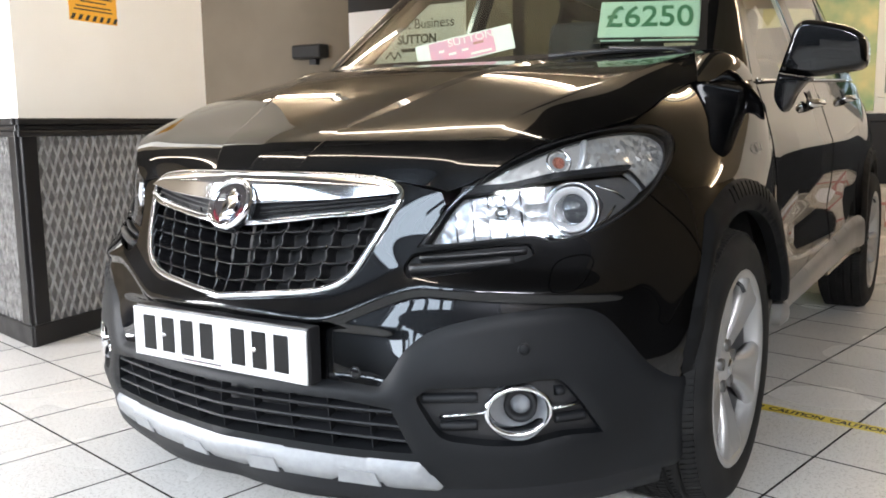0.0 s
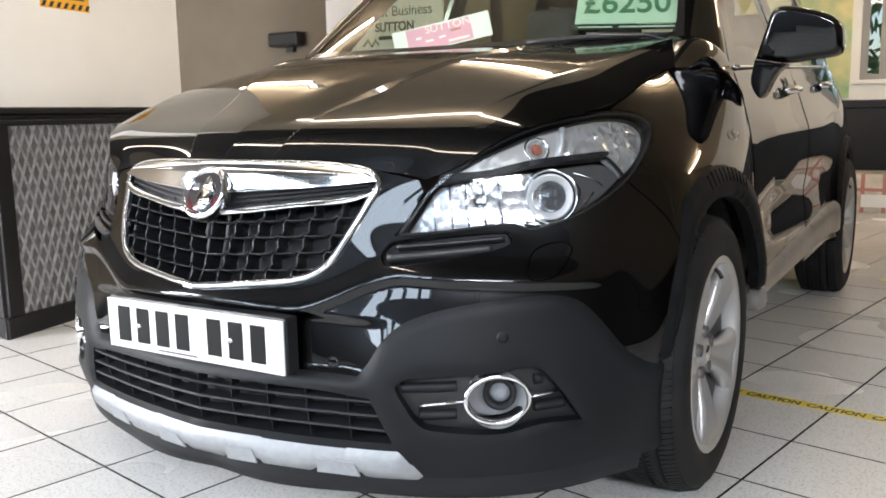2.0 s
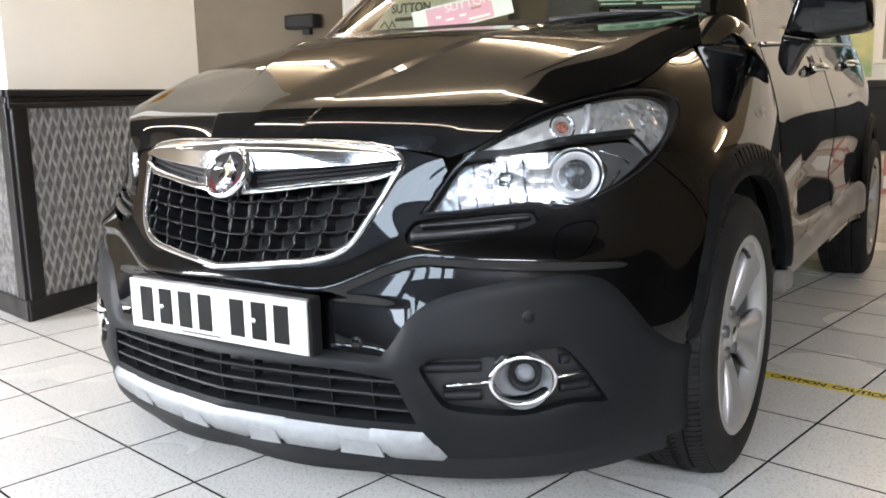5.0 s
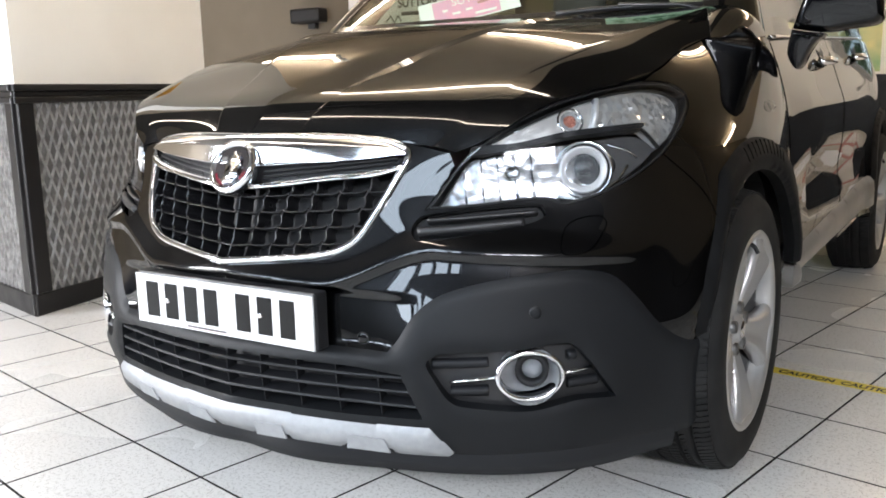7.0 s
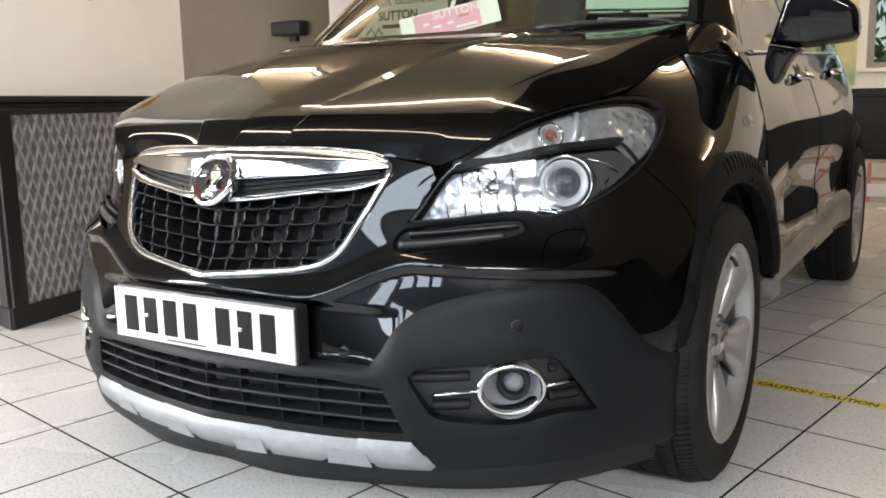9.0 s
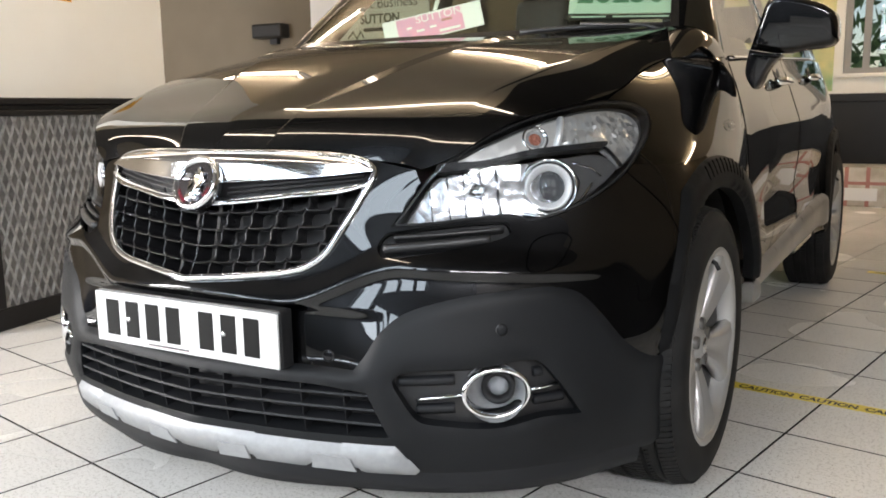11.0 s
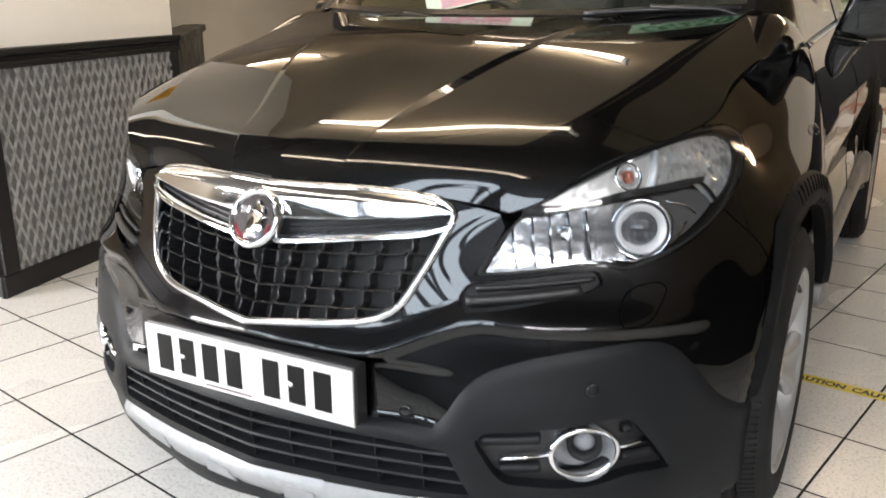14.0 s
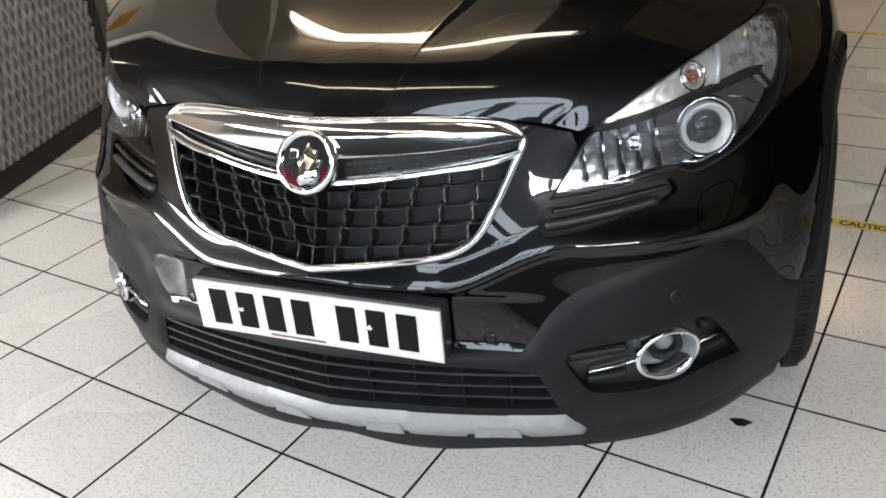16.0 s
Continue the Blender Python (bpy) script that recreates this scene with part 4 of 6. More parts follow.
        put_bm("side_bowl", lathe([(0.0, 0.004), (r * 0.5, 0.006), (r, 0.018), (r * 1.15, 0.019), (r * 1.2, 0.0)], facing(q, m * 0.5 + Vector((0, -0.5, 0))), 24), REFLECTOR, lens)
    put("lamp_brow", drape(ring([(24.4, .786), (28.8, .796), (33.6, .816), (38.4, .824), (42.3, .829), (42.6, .838), (38.4, .835), (33.6, .827), (28.8, .808), (24.6, .801)]), [], skin, SK, -0.008, 0.008, 0.03, crown=0.004), LAMP_DARK, lens)
    face = ring([(35.6, .708), (37.8, .720), (40.3, .741), (43.6, .778), (44.6, .797), (42.6, .822), (38.4, .818), (36.6, .812), (38.6, .796), (39.6, .768), (38.6, .738)])
    put("lamp_mask", drape(face, [], skin, SK, -0.034, 0.012, 0.02), LAMP_GREY, lens)
    q, m = on_skin(36.0, .757, -0.040)
    pf = facing(q, m * 0.55 + Vector((0, -0.45, 0)))
    proj = put_bm("projector", lathe([(0.058, -0.012), (0.0585, 0.006), (0.0565, 0.010), (0.053, 0.009), (0.0515, 0.002), (0.0515, -0.012)], pf, 56), REFLECTOR, lens, "chrome ringed projector")
    put_bm("projector_shroud", lathe([(0.0515, -0.004), (0.047, -0.002), (0.047, -0.02), (0.0, -0.02)], pf, 48), LAMP_DARK, proj)
    put_bm("projector_ring", lathe([(0.0475, -0.012), (0.0475, 0.011), (0.0455, 0.0145), (0.043, 0.0140), (0.036, 0.004), (0.0325, 0.002), (0.0325, -0.012)], pf, 56), LAMP_RING, proj, "wide satin ring")
    put_bm("projector_lens", lathe([(0.0, 0.020), (0.010, 0.0188), (0.020, 0.0145), (0.028, 0.0075), (0.0325, 0.001)], pf, 48), LENS, proj)
    put_bm("projector_glass", lathe([(0.0, 0.002), (0.016, 0.001), (0.026, -0.002), (0.0325, -0.008)], pf, 48), LENS_DARK, proj)
    for du, dv, w_, h_ in ((-0.010, 0.008, 0.004, 0.007), (0.0, 0.010, 0.004, 0.007), (0.010, 0.008, 0.004, 0.007), (-0.011, -0.012, 0.003, 0.006), (0.011, -0.012, 0.003, 0.006)):
        put_bm("lens_facet", prism([(du - w_, dv - h_), (du + w_, dv - h_), (du + w_ * 0.8, dv + h_), (du - w_ * 0.8, dv + h_)], 0.0015, 0.004, pf), LAMP_GREY, proj, smooth=False)
    put_bm("mask_swoosh", tube([on_skin(u, z, -0.034)[0] for u, z in ((33.0, .708), (35.0, .701), (37.4, .712), (39.6, .735), (41.0, .765))], 0.0035, flat=1.0), REFLECTOR, lens)
    put_bm("mask_swoosh", tube([on_skin(u, z, -0.030)[0] for u, z in ((38.8, .806), (41.0, .795), (42.2, .778))], 0.002), REFLECTOR, lens)
    # vent under the lamp
    vent = put("vent", drape(out_l, [], skin, SK, -0.022, 0.014, 0), LAMP_DARK, bumper)
    put_bm("vent_fin", blades([[(u, 0.640 + 0.0016 * (u - 20) + 0.004) for u in np.linspace(19.8, 29.5, 20)]], 0.001, -0.02, 0.017), BLACK_PLASTIC, vent)
    put_bm("vent_fin", blades([[(u, 0.663 + 0.0013 * (u - 20)) for u in np.linspace(20.6, 30.8, 20)]], -0.002, -0.02, 0.008), BLACK_PLASTIC, vent)


headlamp(False)
headlamp(True)


# ---- fog lamps ----
def foglamp(flip):
    def put_bm(name, bm, mat, parent, label=""):
        me = bpy.data.meshes.new(name)
        bm.to_mesh(me)
        bm.free()
        me.shade_smooth()
        return link(name, flipped(me) if flip else me, mat, parent, label)

    me = drape(inset(fog_l, -0.004), [oval(29.9, .368, 0.056, 0.042)], skin, SK, -0.026, 0.012, 0)
    panel = link("fog_panel", flipped(me) if flip else me, BLACK_PLASTIC, clad, "black ribbed fog lamp panel")
    for z in (0.340, 0.398):
        for q in runs([(u, z + 0.0008 * (u - 29)) for u in np.linspace(20, 38, 70)], inset(fog_l, 0.006)):
            q = [p for p in q if abs(p[0] - 29.8) > 3.3 or abs(p[1] - 0.368) > 0.05]
            for a, b in ((20, 26.6), (33, 38)):
                k = [p for p in q if a < p[0] < b]
                if len(k) > 3:
                    put_bm("panel_rib", blades([k], -0.014, -0.030, 0.018), INTAKE_PLASTIC, panel)
    fog = put_bm("fog_lamp", sweep(oval(29.8, .368, 0.0610, 0.0465, 64), -0.003, 0.0055, 0.006, sink=0.03), CHROME, clad, "round fog lamp in a chrome ring with side strips")
    q, m = on_skin(29.9, .368, -0.03)
    ff = facing(q, m * 0.6 + Vector((0, -0.4, 0)))
    put_bm("fog_bowl", lathe([(0.060, 0.022), (0.052, 0.0), (0.042, -0.018), (0.030, -0.024), (0.0, -0.024)], ff, 40), SATIN, fog)
    put_bm("fog_shroud", lathe([(0.033, -0.022), (0.033, 0.004), (0.024, 0.002), (0.0205, -0.006), (0.0205, -0.02)], ff @ Matrix.Translation((0.006, 0.005, 0)), 36), LAMP_DARK, fog)
    put_bm("fog_lens", lathe([(0.0, -0.001), (0.009, -0.003), (0.016, -0.007), (0.0205, -0.014)], ff @ Matrix.Translation((0.006, 0.005, 0)), 36), FOG_GLASS, fog)
    for path in ([(22.9, .357), (24.5, .361), (27.0, .366)], [(32.6, .367), (34.0, .370), (35.5, .374)]):
        put_bm("fog_strip", blades([path], -0.009, -0.022, 0.006), CHROME, fog)


foglamp(False)
foglamp(True)

for u, z, host in ((14.9, .433, bumper), (-14.9, .433, bumper), (30.2, .491, clad), (-30.2, .491, clad)):
    q, m = on_skin(u, z, 0.002 if host is bumper else 0.0105)
    part("parking_sensor", lathe([(0.0, 0.0012), (0.008, 0.001), (0.0105, 0.0), (0.0112, -0.002)], facing(q, m), 24), PLASTIC if host is clad else GLOSS_BLACK, host, smooth=True)
    part("sensor_ring", lathe([(0.0108, 0.0016), (0.0122, 0.0016), (0.0124, -0.001)], facing(q, m), 24), BLACK_PLASTIC, host, smooth=True)
for s in (1, -1):
    w = ring(WASHER, 0.01) * (s, 1)
    pw, nw = skin(w[:, 0], w[:, 1])
    part("washer_cover_gap", tube(pw + nw * 0.0002, 0.0012, seg=5, closed=True), GAP, bumper)
    seam = [(44.44, .774), (48.6, .70), (50.3, .625)]
    ps, ns = skin(curve(seam, 0.01, False, SK)[:, 0] * s, curve(seam, 0.01, False, SK)[:, 1])
    part("panel_gap", tube(ps, 0.0014, seg=5), GAP, bumper)


# ---- wheels ----
def wheel(name, at, flip):
    """An alloy wheel with five broad forked spokes; its axis runs along x."""
    s = -1 if flip else 1
    F = Matrix.Translation(at) @ Matrix(((0, 0, s, 0), (0, 1, 0, 0), (1, 0, 0, 0), (0, 0, 0, 1))) @ Matrix.Diagonal((0.965, 0.965, 1.0, 1))
    tyre_prof = [(0.238, 0.098), (0.262, 0.106), (0.300, 0.108), (0.322, 0.100), (0.335, 0.086), (0.3435, 0.070)]
    tyre_prof += [(0.3435, 0.050), (0.337, 0.049), (0.337, 0.043), (0.345, 0.042), (0.345, 0.017), (0.338, 0.016), (0.338, 0.009), (0.3455, 0.008)]
    tyre_prof = tyre_prof + [(r, -h) for r, h in tyre_prof[::-1]]
    w = part("wheel", lathe(tyre_prof, F, 96), RUBBER, car, "black rubber tyre on a silver five-spoke alloy wheel", True)
    # tread blocks and sidewall ribs
    bm = bmesh.new()
    for k in range(132):
        a = 2 * math.pi * k / 132
        R = F @ Matrix.Rotation(a, 4, "Z")
        for h0, h1, sk in ((0.052, 0.086, 0.004), (0.018, 0.041, 0.006), (-0.016, 0.007, 0.006), (-0.041, -0.018, -0.006), (-0.086, -0.052, -0.004)):
            v = [bm.verts.new(R @ Vector((r, t, h))) for r, t, h in ((0.3495, -0.0054, h0), (0.3495, 0.0054, h0), (0.341 if abs(h1) > abs(h0) else 0.3495, 0.0054 + sk, h1), (0.341 if abs(h1) > abs(h0) else 0.3495, -0.0054 + sk, h1),
                                                                   (0.333, -0.0054, h0), (0.333, 0.0054, h0), (0.322, 0.0054 + sk, h1), (0.322, -0.0054 + sk, h1))]
            for f in ((0, 1, 2, 3), (0, 1, 5, 4), (1, 2, 6, 5), (2, 3, 7, 6), (3, 0, 4, 7)):
                bm.faces.new([v[i] for i in f])
    bmesh.ops.recalc_face_normals(bm, faces=bm.faces)
    tagged(part("tread", bm, RUBBER, w), kind="stuff")
    rim_prof = [(0.247, 0.094), (0.249, 0.100), (0.244, 0.104), (0.234, 0.102), (0.228, 0.094), (0.221, 0.075), (0.219, 0.060)]
    rim = part("rim", lathe(rim_prof, F, 80), ALLOY, w, "silver alloy rim", True)
    part("rim_barrel", lathe([(0.219, 0.061), (0.215, 0.02), (0.212, -0.06), (0.225, -0.095), (0.245, -0.1)], F, 64), DARK_STEEL, w, smooth=True)
    valve = F @ Matrix.Rotation(radians(7), 4, "Z")
    part("valve", tube([valve @ Vector((0.222, 0, 0.070)), valve @ Vector((0.205, 0, 0.094)), valve @ Vector((0.190, 0, 0.102))], 0.0055, seg=8), BLACK_PLASTIC, rim, smooth=True)
    for k in range(5):
        R = F @ Matrix.Rotation(2 * math.pi * k / 5 + radians(36), 4, "Z")
        bm = bmesh.new()
        secs = []
        for r, half, top, dep, dish in ((0.030, 0.024, 0.066, 0.03, 0.0), (0.066, 0.029, 0.070, 0.034, 0.003), (0.095, 0.035, 0.079, 0.038, 0.010), (0.13, 0.044, 0.088, 0.040, 0.016), (0.17, 0.058, 0.095, 0.042, 0.017), (0.205, 0.074, 0.099, 0.040, 0.012), (0.225, 0.088, 0.099, 0.036, 0.005), (0.240, 0.102, 0.096, 0.030, 0.0)):
            prof = ((-1.0, -0.018), (-0.86, -0.004), (-0.62, 0.0), (-0.22, -dish), (0.22, -dish), (0.62, 0.0), (0.86, -0.004), (1.0, -0.018), (0.90, -dep), (-0.90, -dep))
            secs.append([bm.verts.new(R @ Vector((math.sqrt(max(r * r - (half * k_) ** 2, 0.0004)) if r > 0.2 else r, half * k_, top + h))) for k_, h in prof])
        for a, b in zip(secs, secs[1:]):
            for i in range(10):
                bm.faces.new((a[i], a[(i + 1) % 10], b[(i + 1) % 10], b[i]))
        bm.faces.new(secs[0][::-1])
        bm.faces.new(secs[-1])
        bmesh.ops.recalc_face_normals(bm, faces=bm.faces)
        bmesh.ops.bevel(bm, geom=[e for e in bm.edges if e.calc_face_angle(0) > 0.5], offset=0.002, segments=2, affect="EDGES")
        part("spoke", bm, ALLOY, rim, smooth=True)
        part("wheel_bolt", lathe([(0.0, 0.090), (0.006, 0.090), (0.009, 0.087), (0.009, 0.0835), (0.0135, 0.0835), (0.0145, 0.091), (0.016, 0.091), (0.016, 0.06)], F @ Matrix.Rotation(2 * math.pi * k / 5 + radians(72), 4, "Z") @ Matrix.Translation((0.054, 0, -0.014)), 14), DARK_STEEL, rim, smooth=True)
    part("hub", lathe([(0.0, 0.080), (0.022, 0.079), (0.028, 0.076), (0.031, 0.071), (0.070, 0.065), (0.077, 0.045), (0.0, 0.04)], F, 40), ALLOY, rim, smooth=True)
    part("hub_cap", lathe([(0.0, 0.084), (0.018, 0.083), (0.022, 0.080)], F, 32), CHROME, rim, smooth=True)
    part("brake_disc", lathe([(0.0, 0.012), (0.15, 0.012), (0.15, 0.034), (0.07, 0.034), (0.0, 0.036)], F, 48), DARK_STEEL, w, smooth=False)
    return w


for y, side in ((HUB_Y, 0.803), (REAR_Y, 0.812)):
    for flip in (False, True):
        wheel("wheel", (-side if flip else side, y, HUB_Z), flip)


# ---- body sides, cabin and tail ----
def belt(y):
    return 1.032 + 0.036 * (y - 1.3)


def side_x(y, z):
    y, z = np.asarray(y, float), np.asarray(z, float)
    x = natural(HEIGHTS, np.clip(z, 0.18, 1.04)) @ NET[:, -1]
    x = x - 0.35 * np.clip(z - 1.04, 0, 1) - 0.25 * np.clip(0.30 - z, 0, 1)
    door = np.clip((y - 1.35) / 0.3, 0, 1) * np.clip((3.1 - y) / 0.4, 0, 1)
    x = x - 0.016 * door * np.exp(-((z - 0.60) / 0.09) ** 2) + 0.008 * door * np.exp(-((z - 0.84) / 0.05) ** 2)
    x = x + flare(y, z) + 0.8 * flare(y, z, REAR_ARCH_Y)
    return x - 0.11 * np.clip((y - 3.3) / 0.95, 0, 2) ** 2.2


def side_raw(y, z):
    return np.c_[side_x(y, z), y, z]


side_skin = spread(side_raw, (0.01, 0.006))
ONE = (1.0, 1.0)


def side_ring(pts, step=0.02):
    return curve(pts, step, True, ONE)


def seam(path, parent, radius=0.0016):
    """A dark shut line along a path of points, on both sides of the car."""
    for s in (1, -1):
        part("panel_gap", tube([(s * p[0], p[1], p[2]) for p in path], radius, seg=5), GAP, parent)


def pair(name, make, mat, parent, label=""):
    """The same panel on both sides of the car."""
    me = make()
    m2 = flipped(me)
    return [link(name, me, mat, parent, label), link(name, m2, mat, parent, label)]


def pair_bm(name, bm, mat, parent, label="", smooth=True):
    me = bpy.data.meshes.new(name)
    bm.normal_update()
    bm.to_mesh(me)
    bm.free()
    if smooth:
        me.shade_smooth()
    parents = parent if isinstance(parent, list) else [parent, parent]
    m2 = flipped(me)
    return [link(name, me, mat, parents[0], label), link(name, m2, mat, parents[1], label)]


F_DOOR = [(1.306, .352, 1), (1.306, 1.026, 1), (1.7, belt(1.7)), (2.28, belt(2.28), 1), (2.295, .8), (2.295, .352, 1)]
R_DOOR = [(2.302, .33, 1), (2.302, .8), (2.287, belt(2.28), 1), (2.8, belt(2.8)), (3.20, belt(3.2), 1), (3.16, .86), (3.02, .70), (2.99, .50), (3.0, .33, 1)]
QUARTER = [(3.007, .33, 1), (2.997, .50), (3.027, .70), (3.167, .86), (3.207, belt(3.2), 1), (3.6, 1.10), (4.02, 1.08, 1), (4.10, .80), (4.12, .52, 1), (3.84, .46, 1)] + [(y, z) for y, z in arch(0.395, 20, 165, 12, REAR_ARCH_Y)] + [(3.06, .33, 1)]
front_doors = pair("front_door", lambda: drape(side_ring(F_DOOR), [], side_skin, ONE, 0, 0.03, 0.01), PAINT, car)
rear_doors = pair("rear_door", lambda: drape(side_ring(R_DOOR), [], side_skin, ONE, 0, 0.03, 0.01), PAINT, car)
pair("rear_quarter", lambda: drape(side_ring(QUARTER), [], side_skin, ONE, 0, 0.03, 0.01), PAINT, car)
REAR_BAND = [(y, z) for y, z in arch(0.452, 6, 174, 16, REAR_ARCH_Y)] + [(y, z) for y, z in arch(0.380, 184, -4, 16, REAR_ARCH_Y)]
pair("arch_trim", lambda: drape(side_ring(REAR_BAND), [], side_skin, ONE, 0.012, 0.016, 0.03, crown=0.01), ARCH_PLASTIC, car, "matt dark wheel arch trim")
SILL = [(1.25, .352, 1), (1.258, .406), (1.34, .422), (2.07, .456), (2.95, .496), (3.045, .485), (3.06, .352, 1)]
sill_trims = pair("sill_trim", lambda: drape(side_ring(SILL), [], side_skin, ONE, 0.018, 0.016, 0.03, crown=0.03), SILL_SILVER, car, "satin grey sill trim")
pair_bm("sill", box_bm(0.60, 0.80, 1.32, 3.02, 0.30, 0.36, 0.02), BLACK_PLASTIC, car)
bm = tube([side_raw([y], [belt(y) + 0.006])[0] + np.array((0.004, 0, 0)) for y in np.linspace(1.32, 3.2, 40)], 0.008, flat=0.7)
pair_bm("window_trim", bm, CHROME, car, "chrome waist strip")
for doors, y0 in ((front_doors, 2.08), (rear_doors, 2.98)):
    pts = [side_raw([y0 + d], [belt(y0) - 0.075 + 0.006 * d / 0.2])[0] + np.array((o, 0, 0)) for d, o in ((-0.11, 0.004), (-0.10, 0.026), (-0.06, 0.036), (0.04, 0.036), (0.09, 0.028), (0.105, 0.004))]
    pair_bm("door_handle", tube(pts, 0.011, flat=1.3), CHROME, doors, "chrome door handle")
    bm = lathe([(0.0, -0.004), (0.03, -0.004), (0.042, 0.001), (0.045, 0.0)], facing(side_raw([y0], [belt(y0) - 0.075])[0], (1, 0, 0.2)), 24)
    pair_bm("handle_cup", bm, BLACK_PLASTIC, doors)
# side repeater and arch slots on the wing
q, m = on_skin(75.0, 0.855, 0.004)
pair_bm("side_repeater", lathe([(0.0, 0.008), (0.012, 0.006), (0.02, 0.0)], facing(q, m) @ Matrix.Diagonal((1.4, 0.8, 1, 1)), 20), LENS, car)


def screen_raw(a, s):
    a, s = np.asarray(a, float), np.asarray(s, float)
    base = np.c_[0.685 * a, 1.07 + 0.20 * a * a, 1.112 + 0.016 * a * a]
    top = np.c_[0.525 * a, 1.78 + 0.08 * a * a, 1.60 - 0.02 * a * a]
    p = base + (top - base) * s[:, None]
    p[:, 2] += 0.05 * s * (1 - s)
    return p


screen_skin = spread(screen_raw, (0.01, 0.01))
screen = link("windscreen", grid_mesh(np.linspace(-1, 1, 30), np.linspace(0, 1, 24), screen_skin), SCREEN, car, "green tinted windscreen")
screen.visible_shadow = False
for sd in (1, -1):
    link("screen_border", grid_mesh(np.linspace(0.962, 0.995, 4), np.linspace(0, 1, 24), lambda a, t: (screen_skin(a, t)[0] + screen_skin(a, t)[1] * 0.0015, screen_skin(a, t)[1]), sd < 0), GLOSS_BLACK, screen)
link("screen_border", grid_mesh(np.linspace(-0.962, 0.962, 30), np.linspace(0, 0.028, 4), lambda a, t: (screen_skin(a, t)[0] + screen_skin(a, t)[1] * 0.0015, screen_skin(a, t)[1])), GLOSS_BLACK, screen)


def roof_raw(a, s):
    a, s = np.asarray(a, float), np.asarray(s, float)
    f = screen_raw(a, np.ones_like(a))
    r = np.c_[0.53 * a, 3.86 + 0.0 * a, 1.565 - 0.03 * a * a]
    p = f + (r - f) * s[:, None]
    p[:, 0] *= 1 + 0.18 * np.sin(np.clip(s, 0, 1) * math.pi) * 0.6
    p[:, 2] += 0.26 * s * (1 - s)
    return p


roof_skin = spread(roof_raw, (0.01, 0.01))
link("roof", grid_mesh(np.linspace(-1, 1, 24), np.linspace(0, 1, 24), roof_skin), PAINT, car)
link("headlining", grid_mesh(np.linspace(-0.97, 0.97, 16), np.linspace(0.02, 0.98, 16), lambda a, s: (roof_raw(a, s) - np.array((0, 0, 0.03)), np.tile((0.0, 0.0, -1.0), (len(a), 1)))), CABIN_LIGHT, car)


def rail_at(y):
    """The roof's edge above the side windows."""
    lo, hi = 0.0, 1.0
    for _ in range(30):
        mid = (lo + hi) / 2
        if roof_raw([1.0], [mid])[0][1] < y:
            lo = mid
        else:
            hi = mid
    return roof_raw([1.0], [lo])[0]


def glass_raw(y, s):
    """Side glass: from the waist (s = 0) up to the roof rail (s = 1)."""
    out = []
    for yy, ss in zip(np.asarray(y, float), np.asarray(s, float)):
        b = np.array((side_x([yy], [belt(yy)])[0] - 0.012, yy, belt(yy)))
        t = rail_at(max(yy, 1.90))
        t = np.array((t[0], yy, t[2]))
        p = b + (t - b) * ss
        p[0] += 0.035 * ss * (1 - ss)
        out.append(p)
    return np.array(out)


glass_skin = spread(glass_raw, (0.01, 0.01))


def a_line(s):
    """Where the side glass begins behind the sloping front pillar."""
    return 1.34 + 0.56 * s


GL = (1.0, 0.55)
F_WIN = [(1.44, .0, 1), (a_line(.5) + 0.06, .5), (a_line(.93) + 0.06, .93, 1), (2.22, .95, 1), (2.24, .0, 1)]
R_WIN = [(2.36, .0, 1), (2.34, .95, 1), (3.0, .93), (3.10, .86), (3.16, .4), (3.17, .0, 1)]
T_WIN = [(3.27, .08, 1), (3.24, .80, 1), (3.62, .75), (3.78, .35), (3.7, .10)]
for outline in (F_WIN, R_WIN, T_WIN):
    for ob in pair("side_window", lambda: drape(curve(outline, 0.03, True, GL), [], glass_skin, GL, 0.0, 0.05, 0.003), SIDE_GLASS, car):
        ob.visible_shadow = False
FRAME = [(1.31, .0, 1), (a_line(.5), .5), (a_line(1.0), 1.0, 1), (3.9, 1.0, 1), (4.02, .0, 1)]
holes = [curve(o, 0.03, True, GL) for o in (F_WIN, R_WIN, T_WIN)]
holes = [inset(h, 0.004, GL) for h in holes]
pair("window_frame", lambda: drape(curve(FRAME, 0.03, True, GL), holes, glass_skin, GL, 0.003, 0.05, 0.02), GLOSS_BLACK, car, "gloss black window frame and pillars")


def pillar_raw(a, s):
    """The front pillar, from the windscreen's edge (a = 0) to the side glass (a = 1)."""
    w = screen_raw(np.full(len(s), 0.985), s)
    g = np.array([glass_raw([a_line(k)], [k])[0] for k in s])
    a = np.asarray(a, float)
    p = w + (g - w) * a[:, None]
    b = 4 * a * (1 - a)
    p += np.c_[0.026 * b, -0.018 * b, 0.022 * b]
    return p


pillar_skin = spread(pillar_raw, (0.01, 0.01))
pair("front_pillar", lambda: grid_mesh(np.linspace(0, 1, 12), np.linspace(0, 1, 24), pillar_skin), PAINT, car)
